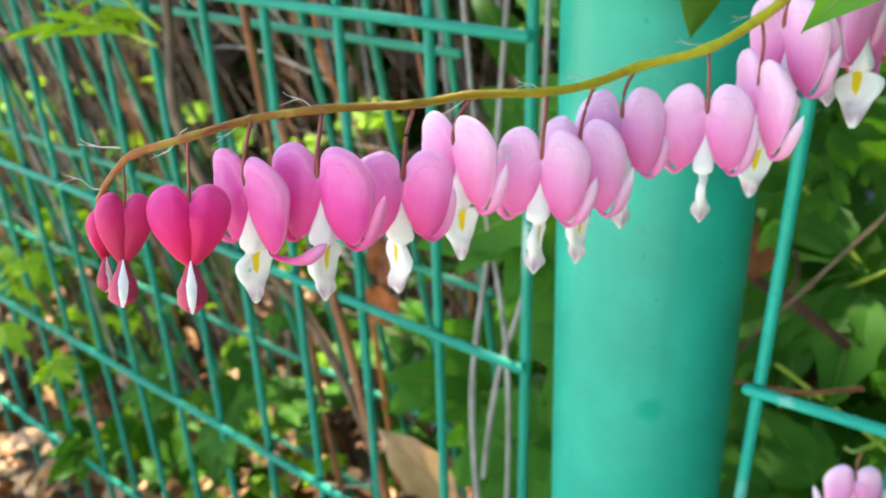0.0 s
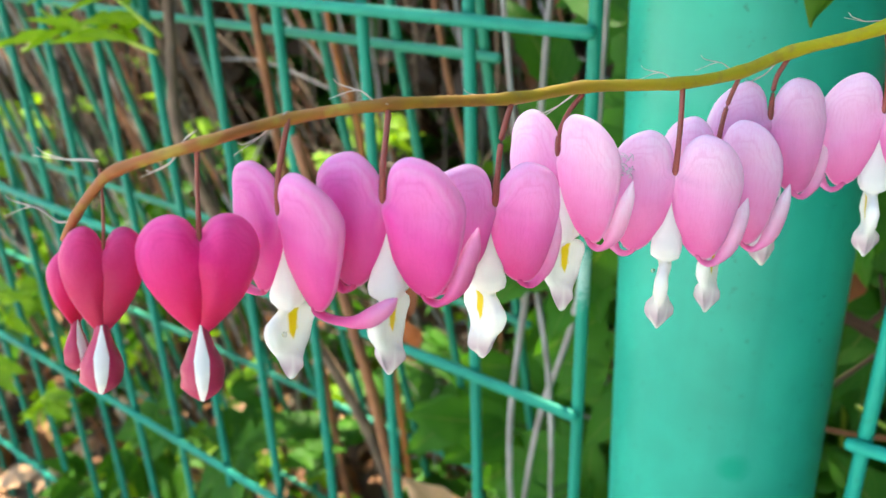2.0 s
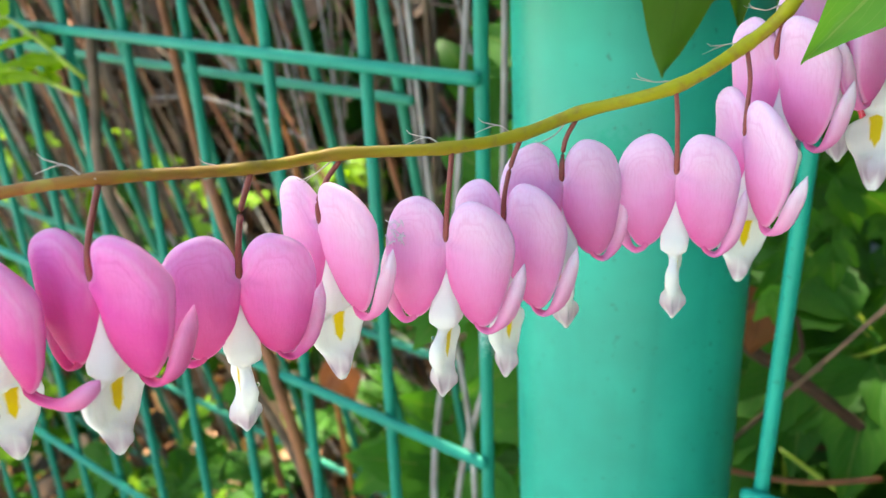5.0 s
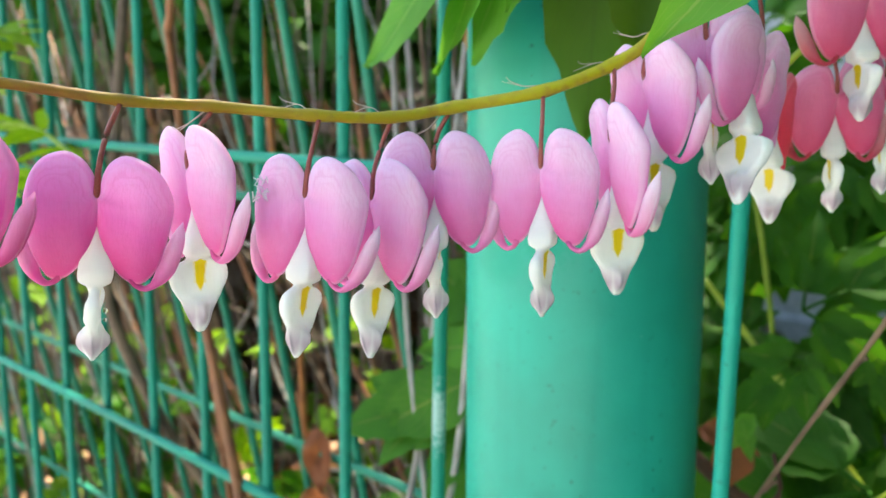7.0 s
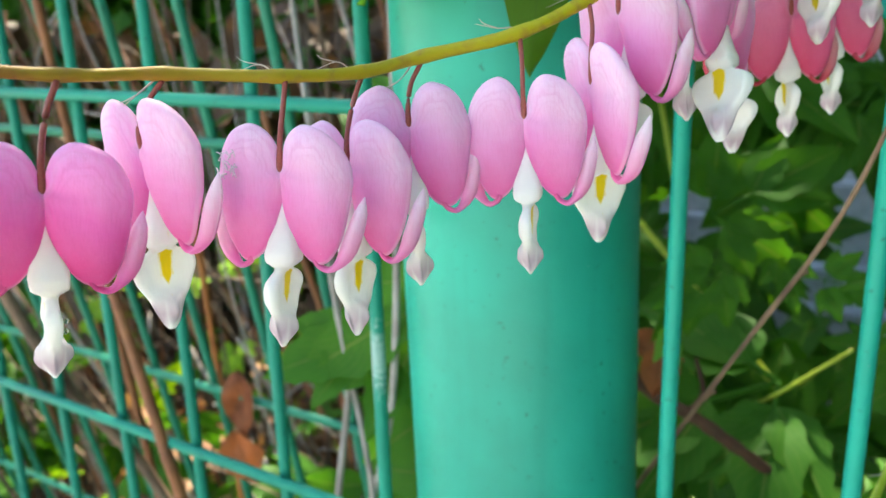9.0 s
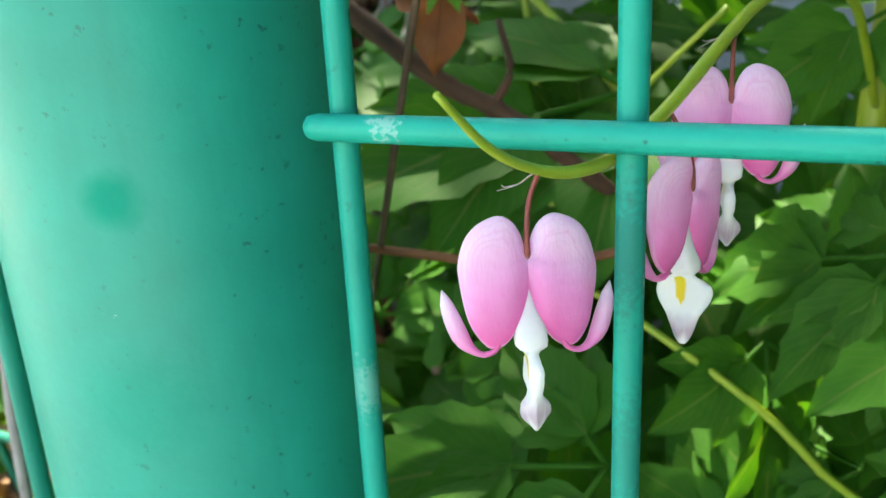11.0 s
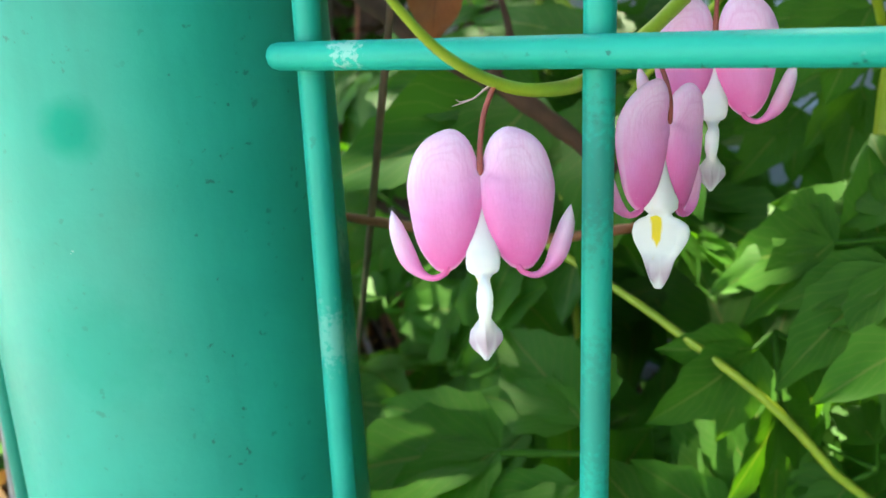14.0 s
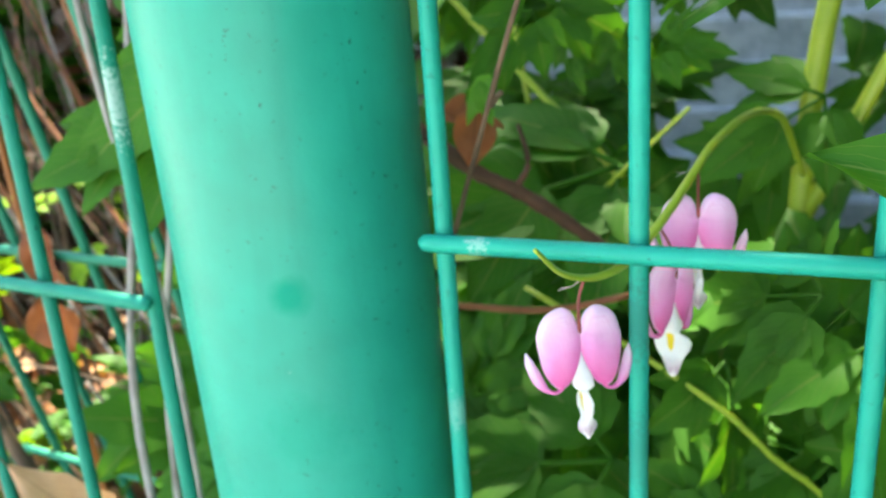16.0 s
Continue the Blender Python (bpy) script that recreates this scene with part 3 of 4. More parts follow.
def flower(notch, size, yaw, hue, top, form="o", flick="up", hang=(0, 0, -0.0255), group="flowers on the long arching stem", drop=1.0, where="on the arching stem", wet=(), lint=False, twist=0):
    """notch: where the stalk enters between the lobes; hang: from there to the drop's end; top: where the stalk leaves the stem; yaw: its front's turn, 0 faces -y."""
    shut = form == "s"
    words = f"{WORDS[hue]} " + ("closed heart bud, crimson drop below, " if shut else "open heart-shaped flower, white drop below, ") + where
    hang = Vector(hang)
    tall = hang.length / ((2.74 if shut else 2.62) * size)
    turn = Vector((0, 0, -1)).rotation_difference(hang).to_matrix().to_4x4()
    ob = thing("bleeding_heart_flower", words, "flower", group, m=Matrix.Translation(notch) @ turn @ pose(0, 0, 0, 0, 0, yaw) @ Matrix.Diagonal((size, size, size * tall, 1)))
    kind = int(abs(notch[0]) * 1e4) % 4
    for s in (-1, 1):
        petal = part("outer_petal", tinted(LOBES[(form, s, kind)], PETAL[hue]), None, ob)
        if not shut:
            part("petal_tip", tinted(FLICKS[(s, flick)], TIPS[hue]), None, petal, "petal end bent outwards, paler")
    if shut:
        part("inner_petals", tinted(BUDCOL, M_BUD), None, ob, "crimson drop with white keel", m=Matrix.Diagonal((drop, drop, 1, 1)))
    else:
        drop_part = part("inner_petals", tinted(INNER, M_INNER), None, ob, "white drop with yellow band", m=pose(0, 0, 0, 0, 0, twist))
        for dx, dy, dz, r in wet:
            bm = bmesh.new()
            bmesh.ops.create_uvsphere(bm, u_segments=10, v_segments=7, radius=r)
            part("water_bead", smooth(bm), M_WATER, drop_part, "clear bead of water", m=Matrix.Translation((dx, dy, dz)))
    if lint:
        rng = random.Random(5)
        bm = bmesh.new()
        for i in range(22):
            p = Vector((-0.76 + rng.uniform(-0.16, 0.14), -0.235, 0.06 + rng.uniform(-0.16, 0.12)))
            q = p + Vector((rng.uniform(-0.14, 0.14), 0.0, rng.uniform(-0.12, 0.12)))
            tube(bm, glide([p, (p + q) / 2 + Vector((0.02, -0.03, 0.03)), q], 6), rng.uniform(0.006, 0.013), 5)
        part("cobweb", bm, M_LINT, ob, "small white tangle of cobweb")
    a = ob.matrix_world.inverted() @ Vector(top)
    bm = stem_mesh([Vector((0, -0.02, -0.18)), Vector((0, -0.20 if shut else -0.13, 0.01)), Vector((0.05 * a.x, (-0.18 if shut else -0.14) + 0.06 * a.y, 0.32 * a.z)), Vector((0.35 * a.x, 0.35 * a.y - 0.05, 0.68 * a.z)), Vector(a)], lambda t: 0.062 - 0.022 * min(1, t * 2.0), 24, 8)
    part("flower_stalk", bm, M_PED, ob, "thin dark red stalk")
    return ob


STEM = [(-0.0769, -0.2004, 0.5874), (-0.0759, -0.1989, 0.5901), (-0.0744, -0.1970, 0.5928), (-0.0721, -0.1947, 0.5952), (-0.0653, -0.1883, 0.5974), (-0.0613, -0.1772, 0.5980), (-0.0540, -0.1668, 0.5981), (-0.0458, -0.1494, 0.5956), (-0.0407, -0.1370, 0.5949), (-0.0305, -0.1240, 0.5936), (-0.0245, -0.1121, 0.5934), (-0.0190, -0.1020, 0.5952), (-0.0070, -0.0910, 0.5983), (0.0005, -0.0785, 0.6035), (0.0050, -0.0720, 0.6085), (0.0091, -0.0671, 0.6156), (0.0170, -0.0600, 0.6270), (0.0300, -0.0480, 0.6460), (0.0520, -0.0200, 0.6800), (0.0800, 0.0450, 0.7200), (0.1000, 0.1200, 0.7100), (0.1100, 0.1700, 0.6600)]
raceme = thing("flower_stem", "long arching ochre flower stem, reddish towards its thin tip", "flower stem")
NODES = [i / (len(STEM) - 1) for i in (1, 3, 4, 5, 6, 7, 8, 9, 10, 11, 12, 13, 14, 16)]
part("stem", stem_mesh(STEM, lambda t: (0.00050 + 0.00068 * min(1, t * 1.5)) * (1 + sum(0.20 * math.exp(-((t - q) / 0.006) ** 2) for q in NODES)), 260, 12, 0.03, 2), M_RACEME, raceme)


def bract(parent, at, to, seed):
    """A small dry scale beside a stalk, split at its end."""
    rng = random.Random(seed)
    a, b = Vector(at), Vector(to)
    way = b - a
    mid = a + way * 0.5 + Vector((0, 0, rng.uniform(-0.15, 0.25) * way.length))
    bm = tube(bmesh.new(), glide([a, a + way * 0.2, mid, b], 14), lambda t: 0.00008 + 0.00030 * math.sin(math.pi * min(1, t * 0.8 + 0.15)) * (1 - 0.7 * t), 6, 0.4)
    tube(bm, glide([mid, mid + way * 0.3 + Vector((0, 0, 0.07 * way.length)), mid + way * 0.40 + Vector((0, 0, 0.16 * way.length))], 8), lambda t: 0.00016 * (1 - 0.7 * t) + 0.00004, 5, 0.5)
    part("bract", bm, M_BRACT, parent, "thin dry pale bract")


# (name, notch, half width, yaw, hue, stalk top, form, flick, lean)
ROW1 = [
    ("a", (-0.0770, -0.1998, 0.5842), 0.0034, 95, "crimson", (-0.0766, -0.1994, 0.5886), "s", "up", (0.0, -0.003, -0.0135), 1.35),
    ("A", (-0.0733, -0.1980, 0.5863), 0.0048, 57, "crimson", (-0.0738, -0.1958, 0.5954), "s", "up", (0.0008, -0.0050, -0.0174), 1.42),
    ("B", (-0.0655, -0.1904, 0.5863), 0.0072, 52, "red", (-0.0655, -0.1882, 0.5980), "s", "up", (0.0015, -0.0047, -0.0202), 1.0),
    ("C", (-0.0612, -0.1800, 0.5871), 0.0089, 2, "deep", (-0.0610, -0.1777, 0.5982), "o", "out", (-0.0015, -0.0010, -0.0252), 1.0),
    ("D", (-0.0518, -0.1711, 0.5873), 0.0103, 14, "deep", (-0.0535, -0.1675, 0.5975), "o", "up", (0.0004, -0.0025, -0.0251), 1.0),
    ("E", (-0.0468, -0.1534, 0.5816), 0.0109, 48, "mid", (-0.0455, -0.1500, 0.5950), "o", "up", (-0.0009, -0.0022, -0.0255), 1.0),
    ("F", (-0.0427, -0.1391, 0.5853), 0.0095, -5, "light", (-0.0405, -0.1372, 0.5940), "o", "up", (0.0013, -0.0010, -0.0268), 1.0),
    ("G", (-0.0288, -0.1273, 0.5807), 0.0104, 16, "light", (-0.0300, -0.1238, 0.5932), "o", "up", (0.0004, -0.0039, -0.0262), 1.0),
    ("H", (-0.0258, -0.1142, 0.5795), 0.0101, 2, "light", (-0.0245, -0.1121, 0.5928), "o", "up", (0.0015, -0.0035, -0.0275), 1.0),
    ("I", (-0.0212, -0.1042, 0.5844), 0.0104, 34, "light", (-0.0195, -0.1024, 0.5940), "o", "up", (0.0029, -0.0027, -0.0264), 1.0),
    ("J", (-0.0048, -0.0940, 0.5852), 0.0100, 14, "light", (-0.0070, -0.0910, 0.5981), "o", "up", (0.0015, -0.0013, -0.0267), 1.0),
    ("K", (0.0042, -0.0834, 0.5900), 0.0101, -42, "light", (0.0005, -0.0785, 0.6033), "o", "up", (-0.0002, 0.0030, -0.0290), 1.0),
    ("L", (0.0054, -0.0735, 0.6010), 0.0104, -24, "light", (0.0050, -0.0720, 0.6083), "o", "up", (0.0030, -0.0015, -0.0282), 1.0),
    ("N", (0.0115, -0.0620, 0.6085), 0.0104, 12, "light", (0.0120, -0.0640, 0.6200), "o", "up", (0.0040, -0.0040, -0.0270), 1.0),
    ("M", (0.0194, -0.0590, 0.6050), 0.0106, 72, "light", (0.0175, -0.0596, 0.6272), "o", "up", (0.0030, -0.0125, -0.0262), 1.0),
]
TWIST = {"F": -8, "E": 8}
WET = {"C": ((-0.15, -0.28, -1.80, 0.05), (-0.15, -0.33, -1.92, 0.035), (0.15, -0.30, -1.72, 0.04)), "D": ((-0.15, -0.16, -1.72, 0.05), (-0.15, -0.17, -1.86, 0.045), (-0.15, -0.13, -1.98, 0.035)), "E": ((0.15, -0.12, -1.80, 0.04), (0.15, -0.10, -1.95, 0.03)), "G": ((-0.15, -0.12, -1.62, 0.035),)}
for i, (name, notch, size, yaw, hue, top, form, flick, hang, drop) in enumerate(ROW1):
    flower(notch, size, yaw, hue, top, form, flick, hang, drop=drop, wet=WET.get(name, ()), lint=name == "G", twist=TWIST.get(name, 0))
    rng = random.Random(40 + i)
    t = Vector(top)
    bract(raceme, t + Vector((0, 0, 0.0009)), t + Vector((-0.0062, -0.0040, rng.choice((-0.0045, -0.0012, 0.0010, 0.0018)))), 70 + i)

# second flower stem behind the first, by the post
STEM2 = [(0.016, -0.040, 0.600), (0.024, -0.035, 0.6095), (0.034, -0.026, 0.6145), (0.046, -0.014, 0.622), (0.062, 0.010, 0.640), (0.085, 0.060, 0.690), (0.100, 0.120, 0.700), (0.110, 0.170, 0.640)]
raceme2 = thing("flower_stem", "yellow-green flower stem behind the long arching one", "flower stem")
part("stem", stem_mesh(STEM2, lambda t: 0.0007 + 0.001 * t, 60, 10, 0.03, 3), M_GSTEM, raceme2)
for notch, size, yaw, hue, top, form, flick in [
    ((0.0180, -0.0390, 0.5975), 0.0092, 84, "scarlet", (0.0185, -0.0385, 0.6040), "o", "tight"),
    ((0.0270, -0.0250, 0.5993), 0.0100, 26, "coral", (0.0262, -0.0335, 0.6108), "o", "up"),
    ((0.0319, -0.0300, 0.6190), 0.0114, 40, "coral", (0.0345, -0.0255, 0.6250), "o", "up"),
    ((0.0345, -0.0135, 0.6030), 0.0100, 20, "coral", (0.0400, -0.0195, 0.6180), "o", "up"),
    ((0.0410, -0.0240, 0.6220), 0.0100, 20, "coral", (0.0480, -0.0120, 0.6260), "o", "up"),
]:
    flower(notch, size, yaw, hue, top, form, flick, (0.0020, -0.0030, -0.0255), "flowers on the rear stem", where="on the rear stem")

# low flower stem that winds through the mesh
STEM3 = [(0.0345, -0.0300, 0.4600), (0.0365, -0.0190, 0.4515), (0.0394, -0.0085, 0.4466), (0.0428, 0.0000, 0.4448), (0.0468, 0.0100, 0.4458), (0.0520, 0.0205, 0.4517), (0.0570, 0.0335, 0.4592), (0.0614, 0.0500, 0.4657), (0.0673, 0.0700, 0.4693), (0.0727, 0.0900, 0.4686), (0.0781, 0.1150, 0.4619), (0.0822, 0.1400, 0.4473), (0.0862, 0.1690, 0.4300)]
raceme3 = thing("flower_stem", "thin fresh green flower stem winding through the wire mesh", "flower stem")
part("stem", stem_mesh(STEM3, lambda t: 0.0005 + 0.0007 * min(1, 3 * t), 80, 10, 0.02, 4), M_GSTEM, raceme3)
for i, (notch, size, yaw, hue, top, hang) in enumerate([
    ((0.0386, -0.0120, 0.4347), 0.0099, 27, "light", (0.0394, -0.0085, 0.4464), (0.0036, -0.0068, -0.0235)),
    ((0.0553, 0.0183, 0.4383), 0.0096, 66, "light", (0.0515, 0.0200, 0.4515), (0.0013, -0.0049, -0.0253)),
    ((0.0600, 0.0320, 0.4508), 0.0099, 10, "light", (0.0590, 0.0405, 0.4620), (0.0010, -0.0030, -0.0250)),
]):
    flower(notch, size, yaw, hue, top, "o", "wide", hang, "flowers on the low stem", where="on the low stem")
    t = Vector(top)
    bract(raceme3, t, t + Vector((-0.0060, -0.001, -0.0030)), 90 + i)


# ---- leaves ----
def blade(bm, length, width, m, seed, curl=0.25, fold=0.25, kind="lance"):
    """One leaflet along +x with a rib, folded and curling; uv runs along and across."""
    rng = random.Random(seed)
    uv = bm.loops.layers.uv.verify()
    rows, cols = 12, 6
    grid, coords = [], {}
    ph = rng.uniform(0, 6)
    for i in range(rows + 1):
        s = i / rows
        if kind == "lance":
            w = width * (math.sin(math.pi * min(1, s ** 0.75)) ** 0.9 * (1 - 0.25 * s) + 0.01)
        elif kind == "beech":
            w = width * (math.sin(math.pi * s ** 0.95) ** 1.15 + 0.004)
        else:
            w = width * (math.sin(math.pi * s ** (0.62 if kind == "oval" else 0.8)) ** (0.75 if kind == "oval" else 0.95) + 0.01)
        w *= 1 + (0.10 * math.sin(s * 26 + ph) if kind != "dead" else 0.05 * math.sin(s * 9 + ph))
        row = []
        for j in range(cols + 1):
            c = 2 * j / cols - 1
            z = fold * abs(c) * w - curl * length * s * s + 0.02 * length * math.sin(5 * s + 2 * c + ph)
            if kind == "dead":
                z += 0.5 * w * c * math.sin(2.2 * s + ph) + 0.05 * length * math.sin(9 * s + 3 * c + ph)
            vtx = bm.verts.new(m @ Vector((length * s, c * w, z)))
            coords[vtx] = (s, j / cols)
            row.append(vtx)
        grid.append(row)
    for a, b in zip(grid, grid[1:]):
        for j in range(cols):
            f = bm.faces.new((a[j], b[j], b[j + 1], a[j + 1]))
            f.smooth = True
            for lp in f.loops:
                lp[uv].uv = coords[lp.vert]
    return bm


def leaf_mesh(name, length, seed, kind="lobed"):
    """lobed: three leaflets, each cut into three lobes; lance: one narrow blade; oval; dead: one broad curled blade."""
    rng = random.Random(seed)
    bm = bmesh.new()
    if kind == "lobed":
        for ang, far, size in ((0, 0.30, 0.70), (58, 0.12, 0.58), (-58, 0.12, 0.58)):
            base = pose(0, 0, 0, 0, 0, ang) @ pose(length * far, 0, 0, rng.uniform(-12, 12), rng.uniform(-8, 12), rng.uniform(-8, 8))
            for sub, l, w in ((0, 1.0, 0.27), (33, 0.74, 0.21), (-33, 0.74, 0.21)):
                blade(bm, length * size * l, length * size * w, base @ pose(0, 0, 0.0004 * sub / 30, 0, 0, sub), seed * 13 + int(ang) + sub, 0.16, 0.22)
            p0, p1 = Vector((0, 0, 0)), base @ Vector((length * 0.08, 0, 0))
            tube(bm, glide([p0, (p0 + p1) / 2, p1], 6), length * 0.012, 5)
    elif kind == "dead":
        blade(bm, length, length * 0.30, Matrix.Identity(4), seed, rng.uniform(-0.2, 0.5), rng.uniform(0.1, 0.7), "dead")
    else:
        blade(bm, length, length * (0.17 if kind == "lance" else 0.30 if kind == "beech" else 0.32), Matrix.Identity(4), seed, rng.uniform(0.05, 0.3), 0.2, kind)
    me = bpy.data.meshes.new(name)
    bm.to_mesh(me)
    bm.free()
    return me


LOBED = [leaf_mesh("leaf", 0.085, 11 + i) for i in range(5)]
LANCE = [leaf_mesh("leaf", 0.06, 31 + i, "lance") for i in range(4)]
OVAL = [leaf_mesh("leaf", 0.05, 51 + i, "oval") for i in range(4)]
DEAD = [leaf_mesh("dead_leaf", 0.06, 71 + i, "dead") for i in range(5)]


# ---- ground, boards ----
bm = bmesh.new()
ticks = [-60, -20, -8, -4, -2, *np.linspace(-1.4, 1.4, 90), 2, 4, 8, 20, 60]
grid = []
for y in ticks:
    row = []
    for x in ticks:
        near = max(0.0, 1 - max(abs(x), abs(y)) / 2.5)
        row.append(bm.verts.new((x, y, near * (0.02 * noise.noise((x * 3, y * 3, 0)) + 0.012 * noise.noise((x * 17, y * 17, 3))))))
    grid.append(row)
for a, b in zip(grid, grid[1:]):
    for j in range(len(ticks) - 1):
        bm.faces.new((a[j], a[j + 1], b[j + 1], b[j]))
tagged(part("ground", smooth(bm), M_SOIL, None), "dark soil under dry stems and dead leaves", "ground", kind="structure")

# unseen slab before the fence, added as a reflector for the flower fronts
bm = bmesh.new()
rows = [[bm.verts.new((x, y, 0.030)) for x in (-40, -8, -2, -0.5, 0.5, 2, 8, 40)] for y in (-2.6, -1.4, -0.6, -0.17)]
for a, b in zip(rows, rows[1:]):
    for j in range(7):
        bm.faces.new((a[j], a[j + 1], b[j + 1], b[j]))
low = bmesh.ops.extrude_face_region(bm, geom=bm.faces[:])["geom"]
bmesh.ops.translate(bm, vec=(0, 0, -0.08), verts=[q for q in low if isinstance(q, bmesh.types.BMVert)])
bmesh.ops.recalc_face_normals(bm, faces=bm.faces)
tagged(part("pavement", bm, M_BOUNCE, None), "unseen pale slab added to bounce sunlight onto the flowers", "pavement", kind="structure")

wall = tagged(new("wall_rear"), "weathered grey boards behind the plants", "wall", kind="structure")
board = bmesh.new()
bmesh.ops.create_cube(board, size=1.0, matrix=Matrix.Diagonal((2.2, 0.014, 0.058, 1)))
bmesh.ops.bevel(board, geom=board.edges[:], offset=0.003, segments=2, affect="EDGES")
me = bpy.data.meshes.new("board")
board.to_mesh(me)
board.free()
me.materials.append(M_PLANK)
for i in range(15):
    part("board", me, None, wall, m=pose(0.66, 0.80, 0.03 + 0.05 * i, 12, 0, 0))


# made-up dark boards that keep the sky from showing through the hedge
board = bmesh.new()
bmesh.ops.create_cube(board, size=1.0, matrix=Matrix.Diagonal((0.19, 0.02, 1.95, 1)))
bmesh.ops.bevel(board, geom=board.edges[:], offset=0.004, segments=1, affect="EDGES")
me = bpy.data.meshes.new("fence_board")
board.to_mesh(me)
board.free()
me.materials.append(M_BARK)
wall = tagged(new("wall_backing"), "dark boards added behind the hedge to block sky gaps", "wall", kind="structure")
for i in range(60):
    part("fence_board", me, None, wall, m=pose(-6.5 + 0.196 * i, 2.2 + 0.004 * (i % 3), 0.96, 0, 0, 0))


# gaps cut into the added crown and the hedge to put sun on chosen leaves and litter: (lit place, radius)
GAPS = [((-0.73, 0.52, 0.05), 0.13), ((-0.75, 0.38, 0.34), 0.07), ((-1.05, 0.45, 0.20), 0.07), ((-0.50, 0.36, 0.30), 0.05), ((0.066, 0.155, 0.385), 0.030), ((0.084, 0.15, 0.415), 0.026), ((-0.115, 0.17, 0.365), 0.035)]


def open_sky(x, y, z, more=0.0, near=0.3):
    """Whether the sun's way to a lit place passes here."""
    p = Vector((x, y, z))
    for lit, rad in GAPS:
        d = p - Vector(lit)
        k = d.dot(sun_from)
        if k > near and (d - sun_from * k).length < rad + more:
            return True
    return False


# open lanes through the bush, down to the boards: (near end, far end, radius)
LANES = [(Vector((-0.017, 0.16, 0.492)), Vector((-0.115, 0.50, 0.469)), 0.022), (Vector((0.006, 0.16, 0.480)), Vector((-0.068, 0.50, 0.440)), 0.012), (Vector((0.042, 0.16, 0.488)), Vector((0.003, 0.50, 0.464)), 0.027), (Vector((0.035, 0.16, 0.455)), Vector((-0.010, 0.50, 0.398)), 0.013)]


def in_lane(m):
    """Whether a lobed leaf posed by m reaches into one of the open lanes."""
    for spot in ((0.012, 0), (0.035, 0), (0.060, 0), (0.028, 0.032), (0.028, -0.032)):
        p = m @ Vector((*spot, 0))
        for a, b, rad in LANES:
            k = (p.y - a.y) / (b.y - a.y)
            if k > -0.1 and (p - a.lerp(b, k)).length < rad - 0.004:
                return True
    return False


# ---- the flowering plant behind the fence ----
def faced(at, tip, turn, roll, yaw, size):
    """Pose of a leaf whose blade is tipped up towards the path by tip degrees, then turned in its own plane."""
    return pose(*at, tip, 0, turn) @ pose(0, 0, 0, roll, 0, yaw) @ Matrix.Diagonal((size, size, size, 1))


rng = random.Random(7)
plant = thing("bleeding_heart_plant", "leafy green plant with fleshy yellow-green stems behind the fence", "plant")
MAIN = [
    ([(0.095, 0.190, 0.0), (0.090, 0.180, 0.20), (0.086, 0.172, 0.43), (0.100, 0.175, 0.56), (0.110, 0.170, 0.72), (0.09, 0.16, 0.95)], 0.0052),
    ([(0.087, 0.172, 0.41), (0.125, 0.165, 0.50), (0.18, 0.15, 0.60), (0.26, 0.12, 0.70)], 0.0033),
    ([(0.010, 0.200, 0.0), (-0.01, 0.20, 0.22), (-0.035, 0.187, 0.475), (-0.06, 0.17, 0.62)], 0.0018),
    ([(0.014, 0.169, 0.427), (-0.039, 0.187, 0.475), (-0.075, 0.195, 0.51)], 0.0020),
    ([(0.140, 0.120, 0.0), (0.115, 0.125, 0.27), (0.078, 0.112, 0.337), (0.037, 0.105, 0.372), (-0.01, 0.10, 0.40)], 0.0016),
    ([(0.200, 0.200, 0.0), (0.22, 0.19, 0.25), (0.26, 0.17, 0.55)], 0.0045),
    ([(0.000, 0.160, 0.415), (0.018, 0.145, 0.435), (0.045, 0.14, 0.462)], 0.0012),
    ([(0.10, 0.176, 0.52), (0.112, 0.17, 0.535), (0.135, 0.155, 0.55)], 0.0015),
]
for i, (pts, r) in enumerate(MAIN):
    part("stem", stem_mesh(pts, lambda t, r=r: r * (1 - 0.35 * t), 26, 10, 0.03, 20 + i), M_GSTEM, plant)
n = 0
while n < 290:
    x, y, z = rng.uniform(-0.22, 0.46), 0.07 + 0.38 * rng.random() ** 1.2, rng.uniform(0.04, 0.66)
    if z > 0.44 and y > 0.12 and rng.random() < (0.40 if x < 0.02 else 0.72):
        continue
    if y < 0.12 and z > 0.40 and -0.02 < x < 0.14:
        continue
    if x < 0.035 and y < 0.15 and 0.35 < z < 0.46:
        continue
    if y < 0.24 and z > 0.42 and x < 0.12 and rng.random() < 0.75:
        continue
    if open_sky(x, y, z, 0.018, 0.06):
        continue
    n += 1
    outline, skin = rng.choice(LOBED if rng.random() < 0.7 else OVAL), rng.choice((M_LEAF, M_LEAF, M_LEAF, M_LEAF_D))
    m = faced((x, y, z), rng.uniform(15, 75), rng.uniform(-50, 50), rng.uniform(-25, 25), rng.uniform(0, 360), rng.uniform(0.75, 1.35))
    if not in_lane(m):
        part("leaf", tinted(outline, skin), None, plant, m=m)
for i in range(26):   # unseen leaves along the fence, added to shade the post's right side
    part("leaf", tinted(rng.choice(LOBED), M_LEAF), None, plant, m=faced((rng.uniform(0.13, 0.46), rng.uniform(-0.10, 0.12), rng.uniform(0.46, 0.98)), rng.uniform(5, 60), rng.uniform(-60, 60), rng.uniform(-20, 20), rng.uniform(0, 360), rng.uniform(1.0, 1.5)))
